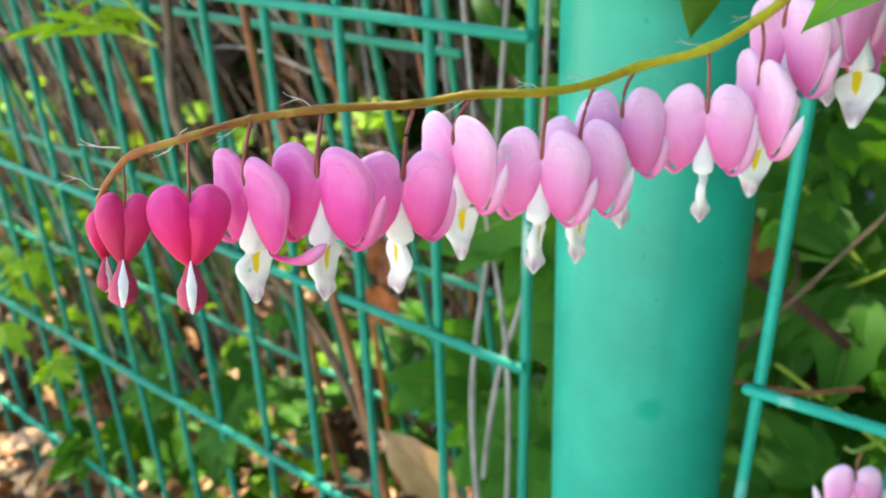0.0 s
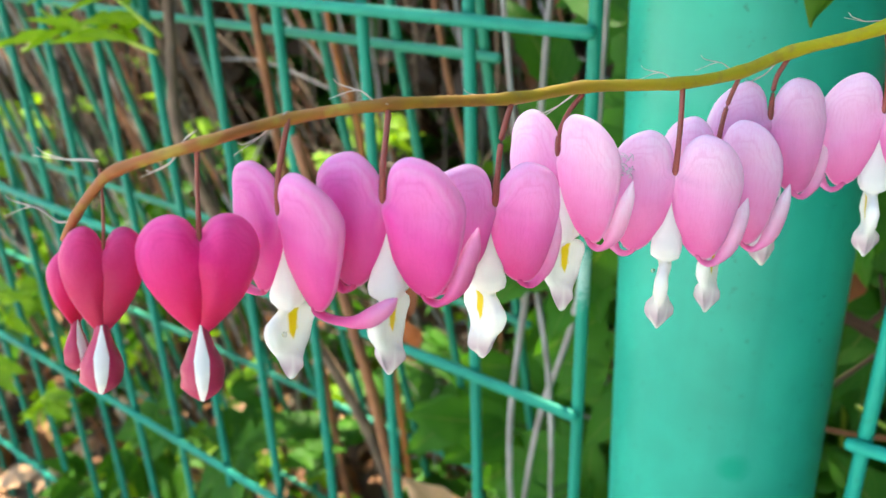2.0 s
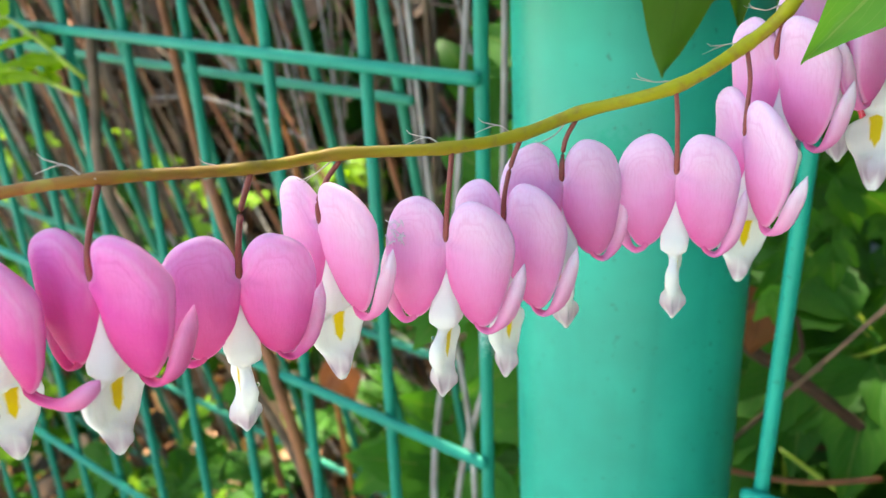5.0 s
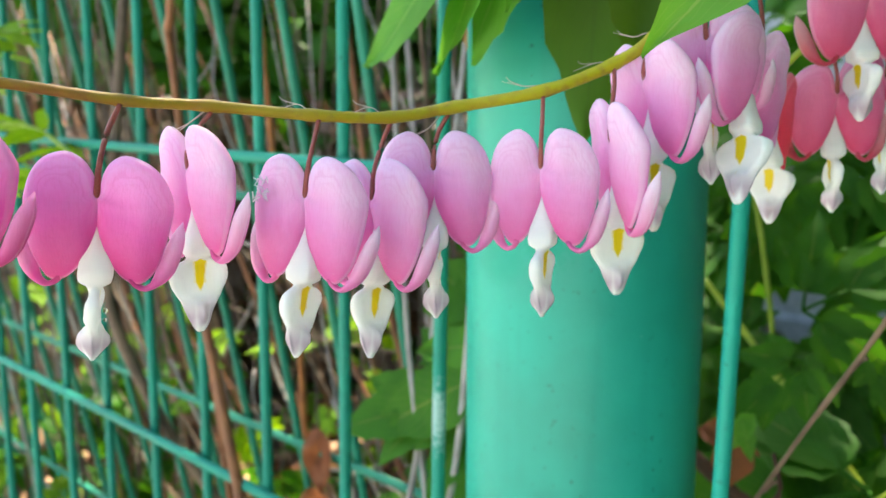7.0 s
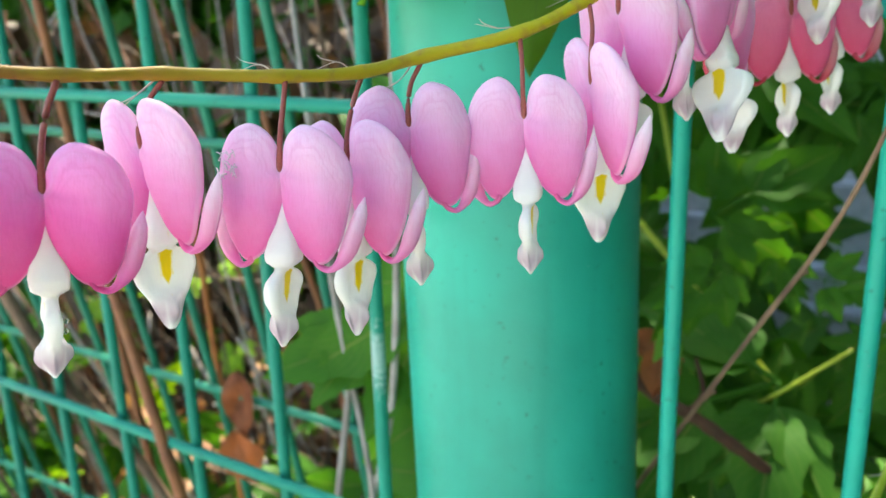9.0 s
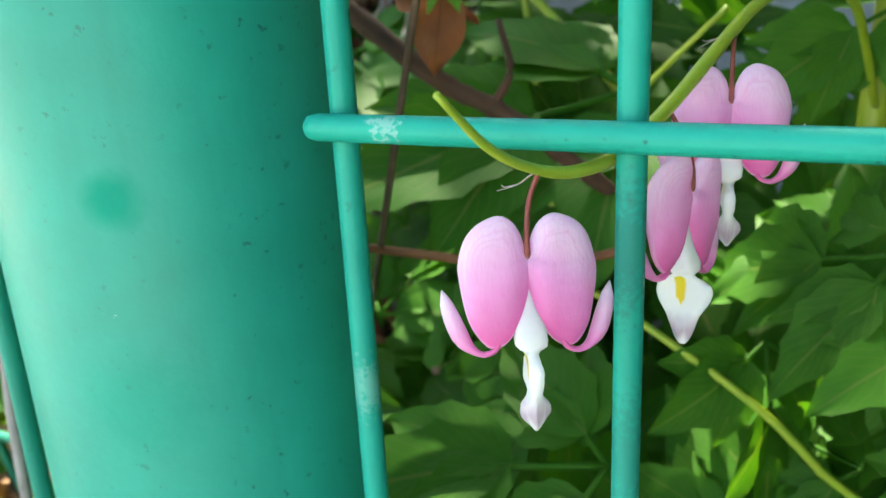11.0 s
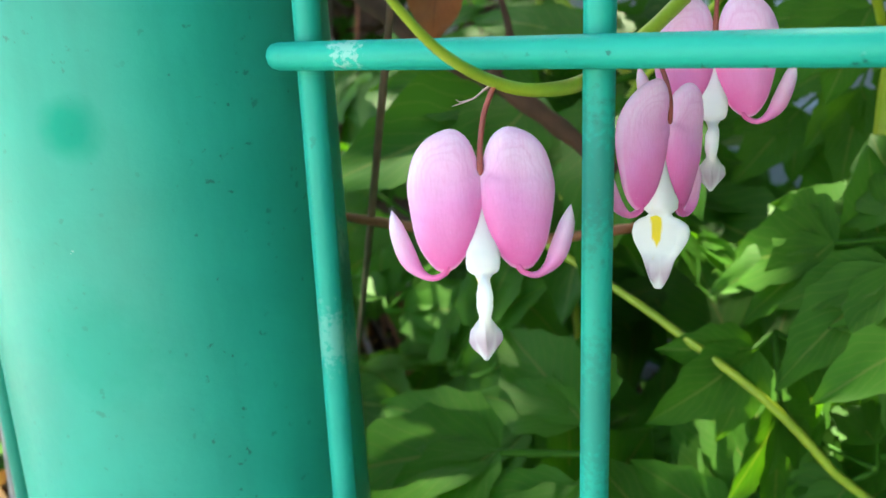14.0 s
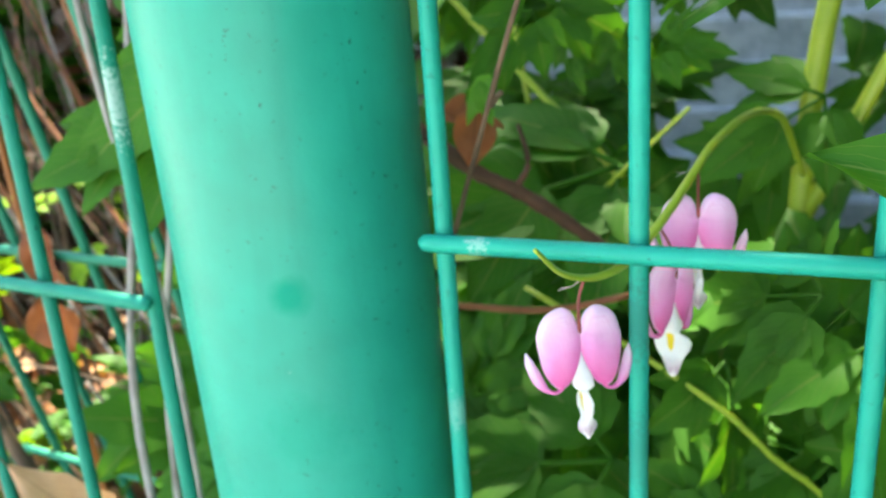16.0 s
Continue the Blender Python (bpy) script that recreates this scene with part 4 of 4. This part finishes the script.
# higher unseen leaves, added to deepen that shade on the post
for i in range(40):
    part("leaf", tinted(rng.choice(LOBED), M_LEAF), None, plant, m=faced((rng.uniform(-0.02, 0.36), rng.uniform(0.08, 0.28), rng.uniform(0.74, 1.10)), rng.uniform(5, 60), rng.uniform(-60, 60), rng.uniform(-20, 20), rng.uniform(0, 360), rng.uniform(1.0, 1.5)))
for i in range(14):   # low leaves before the main stem
    part("leaf", tinted(rng.choice(LOBED), M_LEAF), None, plant, m=faced((rng.uniform(0.055, 0.14), rng.uniform(0.10, 0.15), rng.uniform(0.20, 0.405)), rng.uniform(30, 75), rng.uniform(-40, 40), rng.uniform(-20, 20), rng.uniform(0, 360), rng.uniform(0.7, 1.1)))
for i in range(14):   # spreading low leaves
    part("leaf", tinted(rng.choice(LOBED), M_LEAF), None, plant, m=faced((rng.uniform(-0.05, 0.05), rng.uniform(0.12, 0.23), rng.uniform(0.20, 0.335)), rng.uniform(15, 45), rng.uniform(-40, 40), rng.uniform(-20, 20), rng.uniform(0, 360), rng.uniform(0.7, 1.0)))
for i in range(14):   # leaves behind the rear flowers
    outline = rng.choice(LOBED)
    m = faced((rng.uniform(-0.10, 0.05), rng.uniform(0.26, 0.38), rng.uniform(0.505, 0.58)), rng.uniform(40, 80), rng.uniform(-40, 40), rng.uniform(-20, 20), rng.uniform(180, 360), rng.uniform(0.9, 1.2))
    if in_lane(m):   # hangs a little higher
        m = pose(0, 0.02, 0.04) @ m
    part("leaf", tinted(outline, M_LEAF), None, plant, m=m)
for i in range(30):   # deep leaves between the post and the boards
    outline, skin = rng.choice(LOBED), rng.choice((M_LEAF, M_LEAF_D))
    m = faced((rng.uniform(-0.14, 0.01), rng.uniform(0.22, 0.46), rng.uniform(0.26, 0.48)), rng.uniform(25, 75), rng.uniform(-40, 40), rng.uniform(-20, 20), rng.uniform(0, 360), rng.uniform(0.8, 1.2))
    if not in_lane(m):
        part("leaf", tinted(outline, skin), None, plant, m=m)
# leaflets of a leaf that hangs over the flowers on the path side: (root, tip, width, material)
def turned_to(at, way, face, size, wide=1.0):
    """Pose of a blade that points along way and shows its face."""
    x = Vector(way).normalized()
    z = (Vector(face) - x * x.dot(Vector(face))).normalized()
    m = Matrix((x, z.cross(x), z)).transposed().to_4x4()
    m.translation = at
    return m @ Matrix.Diagonal((size, size * wide, size, 1))


# single leaves that stand out before the boards and by the main stem: (root, tip, face, width, outline, material)
for root, tip, face, wide, outline, skin in [
    ((-0.004, 0.105, 0.502), (-0.030, 0.090, 0.472), (0.2, -0.8, 0.45), 0.75, LOBED[0], M_LEAF), ((-0.016, 0.090, 0.482), (-0.026, 0.085, 0.466), (0.0, -0.75, 0.65), 1.5, LANCE[2], M_LEAF_LIT), ((-0.020, 0.088, 0.480), (-0.014, 0.084, 0.465), (0.2, -0.75, 0.6), 1.4, LANCE[1], M_LEAF_LIT),
    ((0.030, 0.165, 0.483), (0.060, 0.160, 0.480), (0.1, -0.9, 0.35), 0.95, LOBED[2], M_LEAF), ((0.092, 0.165, 0.462), (0.046, 0.140, 0.436), (0.0, -0.8, 0.55), 1.0, LOBED[3], M_LEAF), ((0.066, 0.225, 0.428), (0.034, 0.200, 0.396), (0.0, -0.8, 0.5), 1.1, LOBED[2], M_LEAF), ((0.078, 0.215, 0.440), (0.070, 0.190, 0.396), (-0.1, -0.85, 0.45), 1.0, LOBED[1], M_LEAF), ((0.088, 0.150, 0.392), (0.040, 0.136, 0.380), (-0.2, -0.5, 0.8), 1.1, LOBED[0], M_LEAF), ((0.030, 0.140, 0.390), (0.052, 0.150, 0.375), (-0.25, -0.35, 0.9), 0.9, LOBED[4], M_LEAF), ((0.012, 0.170, 0.490), (0.020, 0.165, 0.462), (-0.1, -0.9, 0.3), 0.8, LOBED[1], M_LEAF),
    ((-0.012, 0.180, 0.486), (-0.004, 0.175, 0.462), (0.1, -0.9, 0.3), 0.7, LOBED[4], M_LEAF_D),
]:
    way = Vector(tip) - Vector(root)
    part("leaf", tinted(outline, skin), None, plant, m=turned_to(root, way, face, way.length / (0.06 if outline in LANCE else 0.085), wide))
HANGING = [
    ((-0.036, -0.060, 0.638), (-0.1051, -0.0308, 0.6109), 1.45, M_LEAF_LIT), ((-0.030, -0.062, 0.640), (-0.0734, -0.0392, 0.6082), 1.4, M_LEAF_LIT), ((-0.040, -0.056, 0.648), (-0.090, -0.035, 0.630), 1.1, M_LEAF_LIT), ((-0.026, -0.060, 0.645), (-0.056, -0.050, 0.6085), 1.25, M_LEAF_LIT),
    ((-0.014, -0.060, 0.650), (-0.034, -0.060, 0.620), 1.1, M_LEAF_LIT), ((-0.012, -0.060, 0.656), (-0.022, -0.060, 0.625), 1.0, M_LEAF_LIT), ((0.002, -0.060, 0.655), (-0.004, -0.060, 0.626), 1.0, M_LEAF_LIT), ((0.024, -0.066, 0.650), (0.008, -0.070, 0.620), 0.75, M_LEAF_LIT),
    ((0.046, -0.066, 0.648), (0.017, -0.092, 0.609), 1.25, M_LEAF_LIT), ((0.034, -0.066, 0.650), (0.029, -0.070, 0.618), 0.95, M_LEAF_LIT),
    ((-0.018, -0.048, 0.660), (-0.022, -0.044, 0.593), 1.25, M_LEAF_O), ((-0.018, -0.047, 0.658), (-0.031, -0.043, 0.609), 1.1, M_LEAF_O), ((-0.014, -0.049, 0.658), (-0.009, -0.046, 0.607), 1.15, M_LEAF_O),
]
for i, (root, tip, wide, mat) in enumerate(HANGING):
    way = Vector(tip) - Vector(root)
    part("leaf", tinted(LANCE[i % 4], mat), None, plant, m=turned_to(root, way + Vector((0, 0, 0.03 * way.length)), (0.45, -0.75, 0.55 + 0.1 * (i % 3)), 1.12 * way.length / 0.06, wide))


def simple_leaf(seed, length=0.05):
    """A cheap oval leaf for masses."""
    bm = bmesh.new()
    uv = bm.loops.layers.uv.verify()
    rng = random.Random(seed)
    ws = [0.01, 0.2, 0.3, 0.24, 0.01]
    rows = []
    for i, w in enumerate(ws):
        s = i / 4
        rows.append([bm.verts.new((length * s, c * w * length, 0.15 * abs(c) * w * length - 0.15 * length * s * s + rng.uniform(-1, 1) * 0.002)) for c in (-1, 0, 1)])
    for i, (a, b) in enumerate(zip(rows, rows[1:])):
        for j in range(2):
            f = bm.faces.new((a[j], b[j], b[j + 1], a[j + 1]))
            f.smooth = True
            for lp, q in zip(f.loops, ((i, j), (i + 1, j), (i + 1, j + 1), (i, j + 1))):
                lp[uv].uv = (q[0] / 4, q[1] / 2)
    me = bpy.data.meshes.new("mass_leaf")
    bm.to_mesh(me)
    bm.free()
    return me


def leaf_mass(name, label, category, count, box, meshes, material, seed, size=(0.6, 1.3), keep=None, tilt=(-30, 70)):
    """Many leaves joined into one mesh, for what nobody could count."""
    rng = random.Random(seed)
    vs, fs, uvs, n = [], [], [], 0
    data = []
    for me in meshes:
        co = np.empty(len(me.vertices) * 3)
        me.vertices.foreach_get("co", co)
        luv = np.empty(len(me.loops) * 2)
        me.uv_layers[0].data.foreach_get("uv", luv)
        data.append((co.reshape(-1, 3), [tuple(p.vertices) for p in me.polygons], luv.reshape(-1, 2)))
    done = 0
    while done < count:
        p = [rng.uniform(a, b) for a, b in box]
        if keep and not keep(*p):
            continue
        done += 1
        co, faces, luv = rng.choice(data)
        s = rng.uniform(*size)
        m = np.array(pose(*p, rng.uniform(-50, 50), rng.uniform(*tilt), rng.uniform(0, 360)))
        vs.append(co * s @ m[:3, :3].T + m[:3, 3])
        fs += [tuple(q + n for q in f) for f in faces]
        uvs.append(luv)
        n += len(co)
    me = bpy.data.meshes.new(name)
    me.from_pydata(np.concatenate(vs).tolist(), [], fs)
    me.uv_layers.new(name="UVMap").data.foreach_set("uv", np.concatenate(uvs).ravel())
    me.polygons.foreach_set("use_smooth", [True] * len(me.polygons))
    me.materials.append(material)
    return tagged(new(name, me), label, category, kind="stuff")


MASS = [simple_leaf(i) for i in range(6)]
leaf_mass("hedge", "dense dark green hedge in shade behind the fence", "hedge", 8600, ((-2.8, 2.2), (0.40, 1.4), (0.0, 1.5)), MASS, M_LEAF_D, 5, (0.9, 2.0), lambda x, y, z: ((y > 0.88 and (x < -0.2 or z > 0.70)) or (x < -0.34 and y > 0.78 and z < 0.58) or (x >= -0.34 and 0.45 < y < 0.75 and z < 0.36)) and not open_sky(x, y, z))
# oversized leaves added as a dark screen against the sky
leaf_mass("hedge_heart", "large dark leaves added behind the hedge to block the sky", "hedge", 6500, ((-4.5, 3.5), (1.25, 2.0), (0.0, 1.7)), MASS, M_LEAF_D, 15, (2.5, 4.5), lambda x, y, z: not open_sky(x, y, z))
# unseen crown, added to keep sun off the flowers and dapple the leaves behind
leaf_mass("tree_canopy", "unseen leafy crown added to shade the flowers and dapple the plants", "tree crown", 17000, ((-3.2, 3.0), (0.7, 2.4), (2.2, 3.4)), MASS, M_LEAF, 24, (0.6, 1.45), lambda x, y, z: noise.noise((x * 5, y * 5, z)) + 0.9 * (1.35 - y) + min(0.0, 0.8 * (x + 0.95)) > -0.35 and not open_sky(x, y, z, -0.007))
# added leaf mass whose dark colour supplies the shade between the stems
leaf_mass("dead_thicket", "near-black leaf mass added as deep shade behind the dry stems", "dead leaves", 2600, ((-1.9, -0.22), (0.60, 0.80), (0.0, 0.62)), MASS, M_LEAF_SHADE, 33, (0.6, 1.4), lambda x, y, z: not open_sky(x, y, z, 0.0, 0.05))
# out-of-view leaves that block light from the right of the post
leaf_mass("side_hedge", "unseen tall leaf mass added to darken the post's right side", "hedge", 4200, ((1.0, 1.7), (-1.8, 0.8), (0.0, 2.3)), MASS, M_LEAF_D, 17, (2.0, 3.8))
leaf_mass("young_leaves", "bright young leaves low in the undergrowth", "undergrowth", 150, ((-1.3, -0.34), (0.06, 0.5), (0.02, 0.40)), LOBED, M_LEAF_Y, 6, (0.28, 0.6), lambda x, y, z: noise.noise((x * 5, y * 5, z * 5)) > 0.05)
leaf_mass("green_undergrowth", "green leaves low between the dry stems", "undergrowth", 260, ((-1.1, -0.10), (0.04, 0.5), (0.02, 0.30)), LOBED, M_LEAF, 9, (0.4, 0.9), lambda x, y, z: noise.noise((x * 6, y * 6, z * 6)) > -0.05)
leaf_mass("leaf_litter", "brown dead leaves lying on the soil", "leaf litter", 4200, ((-1.7, 0.7), (-0.1, 0.85), (0.005, 0.06)), MASS, M_DEAD, 8, (0.35, 1.1))
leaf_mass("pale_litter", "pale dry leaf scraps and debris under the fence", "leaf litter", 1300, ((-1.5, -0.15), (-0.10, 0.75), (0.03, 0.12)), MASS, M_DEADPALE, 18, (0.25, 0.9))

# ---- dry shrub left of the post ----
shrub = thing("dry_shrub", "tangle of dry brown and grey stems behind the fence", "dry shrub")
NAMED = [   # foot, ..., top, radius, material
    ([(-0.155, 0.02, 0.0), (-0.205, 0.01, 0.347), (-0.215, 0.004, 0.425), (-0.235, 0.0, 0.52)], 0.0032, M_DRYRED),
    ([(-0.120, 0.01, 0.20), (-0.146, 0.029, 0.358), (-0.151, 0.056, 0.452), (-0.158, 0.085, 0.56), (-0.165, 0.12, 0.72)], 0.0018, M_GREY),
    ([(-0.165, 0.05, 0.15), (-0.140, 0.04, 0.36), (-0.117, 0.038, 0.46), (-0.112, 0.04, 0.60), (-0.12, 0.05, 0.8)], 0.0017, M_GREY),
    ([(-0.130, 0.03, 0.15), (-0.127, 0.035, 0.38), (-0.150, 0.045, 0.50), (-0.175, 0.06, 0.66)], 0.0015, M_GREY),
    ([(-0.22, 0.08, 0.0), (-0.24, 0.06, 0.25), (-0.275, 0.05, 0.36), (-0.305, 0.025, 0.43), (-0.322, 0.008, 0.50), (-0.331, 0.022, 0.567), (-0.345, 0.05, 0.75), (-0.35, 0.06, 1.0)], 0.0036, M_DRY),
    ([(-0.30, 0.10, 0.0), (-0.31, 0.08, 0.30), (-0.279, 0.025, 0.60), (-0.261, 0.012, 0.66), (-0.24, 0.01, 0.95)], 0.0026, M_DRYRED),
    ([(-0.27, 0.13, 0.0), (-0.285, 0.12, 0.30), (-0.295, 0.12, 0.402), (-0.301, 0.12, 0.488), (-0.315, 0.12, 0.536), (-0.35, 0.13, 0.75)], 0.0022, M_ORANGE),
    ([(-0.23, 0.16, 0.0), (-0.215, 0.14, 0.36), (-0.235, 0.12, 0.52), (-0.26, 0.11, 0.72)], 0.0022, M_DRYRED),
]
for i, (pts, r, mat) in enumerate(NAMED):
    part("dry_stem", stem_mesh(pts, lambda t, r=r: r * (1 - 0.25 * t), 30, 8, 0.08, 60 + i), mat, shrub)
for i in range(225):
    x, y = rng.uniform(-1.3, -0.16), rng.uniform(0.13, 0.55)
    h, dx, dy = rng.uniform(0.3, 1.15), rng.uniform(-0.55, min(0.10, -0.12 - x)), rng.uniform(-0.12, 0.12)
    r = rng.uniform(0.0007, 0.0026)
    pts = [(x, y, -0.01), (x + 0.3 * dx + rng.uniform(-0.02, 0.02), y + 0.3 * dy, 0.35 * h), (x + 0.7 * dx + rng.uniform(-0.03, 0.03), y + 0.6 * dy, 0.7 * h), (x + dx, y + dy, h)]
    part("dry_stem", stem_mesh(pts, lambda t, r=r: r * (1 - 0.5 * t), 12, 6, 0.1, i), rng.choice((M_DRY, M_DRY, M_DRYRED, M_DRYRED, M_BARK, M_BARK, M_BARK, M_GREY)), shrub)
for i in range(80):
    x, y, z = rng.uniform(-0.9, -0.12), rng.uniform(0.12, 0.4), rng.uniform(0.05, 0.62)
    a = rng.uniform(0, 6.28)
    l = rng.uniform(0.06, 0.2)
    pts = [(x, y, z), (x + 0.5 * l * math.cos(a), y + rng.uniform(-0.02, 0.02), z + 0.5 * l * math.sin(a) + rng.uniform(-0.02, 0.02)), (x + l * math.cos(a), y, z + l * math.sin(a))]
    part("twig", stem_mesh(pts, lambda t: 0.0011 * (1 - 0.6 * t), 8, 5, 0.1, i), rng.choice((M_DRY, M_GREY)), shrub)

# single stalks and dead leaves
stalk = thing("dry_stalk", "long thin dry brown stalk leaning beside the post", "dry stalk")
part("stalk", stem_mesh([(-0.09, 0.12, 0.28), (-0.05, 0.085, 0.37), (-0.005, 0.039, 0.461), (0.018, 0.016, 0.507), (0.041, -0.002, 0.553), (0.056, -0.012, 0.60)], lambda t: 0.0010 * (1 - 0.35 * t), 30, 8, 0.12, 5), M_DRY, stalk)
for i, p in enumerate(((0.005, 0.03, 0.480), (0.030, 0.006, 0.53))):
    part("bud_scale", stem_mesh([p, (p[0] + 0.002, p[1], p[2] + 0.003), (p[0] + 0.0035, p[1], p[2] + 0.004)], 0.0008, 6, 6), M_DRY, stalk)
twig = thing("fallen_branch", "thin red-brown dead branch lying among the leaves", "branch")
part("branch", stem_mesh([(-0.06, 0.06, 0.408), (-0.026, 0.07, 0.403), (0.004, 0.085, 0.398), (0.03, 0.10, 0.40)], 0.0013, 20, 8, 0.1, 6), M_DRYRED, twig)
branch = thing("fallen_branch", "thick dark brown dead branch behind the green leaves", "branch")
part("branch", stem_mesh([(-0.060, 0.100, 0.468), (-0.028, 0.100, 0.4455), (-0.013, 0.102, 0.438), (0.001, 0.106, 0.428), (0.025, 0.120, 0.405)], lambda t: 0.0034 - 0.0010 * t, 26, 9, 0.14, 7), M_ROT, branch)
part("side_twig", stem_mesh([(-0.013, 0.102, 0.438), (-0.008, 0.104, 0.448), (-0.012, 0.106, 0.462)], lambda t: 0.0016 - 0.0008 * t, 12, 7, 0.12, 8), M_ROT, branch)


BROAD = leaf_mesh("dead_leaf", 0.080, 51, "beech")
ob = part("dead_leaf", tinted(BROAD, M_DEADPALE), None, None)
ob.matrix_world = turned_to((-0.194, 0.006, 0.347), (0.45, 0.30, -0.72), (0.55, -0.62, 0.50), 1.0, 0.56)
part("leaf_stalk", stem_mesh([(0, 0, 0), (-0.004, 0.001, 0.001), (-0.009, 0.001, 0.003)], 0.0006, 6, 6), M_DRY, ob)
tagged(ob, "broad pale brown dead leaf caught behind the mesh", "dead leaf", "dead leaves")
for label, at, way, face, size, wide, mat, mesh in [
    ("red-brown dead leaf hanging behind the mesh", (-0.252, 0.09, 0.418), (0.10, 0.0, -1.0), (0.45, -0.85, 0.2), 0.62, 0.9, M_RUST, DEAD[1]),
    ("rusty brown dead leaf curled behind the mesh", (-0.262, 0.092, 0.378), (0.45, 0.0, -0.9), (0.2, -0.9, 0.4), 0.55, 1.2, M_RUST, DEAD[4]),
    ("shrivelled pale dead leaf on a dry stem", (-0.138, 0.06, 0.655), (0.25, 0.0, -1.0), (0.55, -0.7, 0.2), 0.62, 0.45, M_DEADPALE, DEAD[3]),
    ("curled rusty dead leaf beside the post", (-0.022, 0.092, 0.474), (-0.15, 0.0, -1.0), (0.35, -0.85, 0.2), 0.44, 1.0, M_RUST, DEAD[2]),
    ("torn rusty dead leaf beside the post", (-0.040, 0.098, 0.468), (1.0, 0.1, -0.25), (0.25, -0.6, 0.75), 0.42, 0.9, M_RUST, DEAD[0]),
]:
    ob = part("dead_leaf", tinted(mesh, mat), None, None)
    ob.matrix_world = turned_to(at, way, face, size, wide)
    tagged(ob, label, "dead leaf", "dead leaves")

# green leaves seen by the post
side = thing("green_shoot", "green shoot with broad lobed leaves behind the post", "shoot")
part("stem", stem_mesh([(-0.09, 0.09, 0.0), (-0.10, 0.08, 0.25), (-0.11, 0.07, 0.47), (-0.10, 0.08, 0.6)], 0.0018, 20, 8), M_GSTEM, side)
for root, tip, wide, mat in [
    ((-0.108, 0.045, 0.490), (-0.168, 0.035, 0.454), 1.4, M_LEAF), ((-0.112, 0.05, 0.500), (-0.150, 0.048, 0.492), 1.6, M_LEAF), ((-0.106, 0.05, 0.485), (-0.128, 0.045, 0.445), 1.6, M_LEAF),
]:
    way = Vector(tip) - Vector(root)
    part("leaf", tinted(LANCE[1], mat), None, side, m=turned_to(root, way, (0.25, -0.75, 0.6), way.length / 0.06, wide))
for at, tip, turn, roll, yaw, size, mat, ms in [
    ((-0.120, 0.060, 0.475), 55, 20, 0, 196, 0.85, M_LEAF, LOBED[1]), ((-0.115, 0.075, 0.500), 60, 10, 0, 150, 0.8, M_LEAF, LOBED[2]), ((-0.118, 0.070, 0.43), 60, 20, 0, 215, 0.8, M_LEAF, OVAL[1]),
    ((-0.110, 0.080, 0.56), 60, 10, 0, 100, 0.8, M_LEAF, LOBED[3]), ((-0.10, 0.085, 0.39), 55, 0, 0, 180, 0.8, M_LEAF, LOBED[0]), ((-0.12, 0.07, 0.33), 50, 0, 0, 220, 0.9, M_LEAF, LOBED[4]), ((-0.13, 0.09, 0.28), 50, 0, 0, 160, 0.9, M_LEAF, LOBED[2]),
]:
    part("leaf", tinted(ms, mat), None, side, m=faced(at, tip, turn, roll, yaw, size))


def sprig(label, root, tip, count, seed, size=0.48):
    """A leafy young twig with narrow leaves along it."""
    rng = random.Random(seed)
    ob = thing("leafy_sprig", label, "sprig", "young leafy sprigs")
    a, b = Vector(root), Vector(tip)
    pts = glide([a, a.lerp(b, 0.5) + Vector((0, 0, 0.012)), b], 14)
    part("twig", tube(bmesh.new(), pts, lambda t: 0.0012 * (1 - 0.5 * t), 7), M_GSTEM, ob)
    way = math.degrees(math.atan2(b.y - a.y, b.x - a.x))
    for i in range(count):
        p = pts[int(2 + 11 * i / count)]
        part("leaf", tinted(rng.choice(LANCE), M_LEAF_Y), None, ob, m=pose(*p, rng.uniform(20, 60), rng.uniform(-25, 20), way + (1 if i % 2 else -1) * rng.uniform(15, 60)) @ Matrix.Diagonal((size,) * 3 + (1,)))
    return ob


for i, (root, tip) in enumerate([
    ((-0.330, 0.010, 0.545), (-0.43, 0.0, 0.540)), ((-0.331, 0.015, 0.552), (-0.40, -0.01, 0.585)), ((-0.60, 0.03, 0.30), (-0.49, -0.03, 0.40)), ((-0.66, 0.03, 0.24), (-0.50, -0.035, 0.325)), ((-0.62, 0.05, 0.20), (-0.52, 0.0, 0.27)),
    ((-0.44, 0.02, 0.60), (-0.42, -0.01, 0.66)), ((-0.70, 0.30, 0.36), (-0.62, 0.27, 0.40)), ((-0.66, 0.33, 0.34), (-0.60, 0.30, 0.355)), ((-0.46, 0.30, 0.38), (-0.39, 0.28, 0.415)), ((-0.50, 0.04, 0.62), (-0.40, 0.0, 0.63)),
]):
    sprig("bright yellow-green leafy sprig growing through the mesh", root, tip, 13, 300 + i)
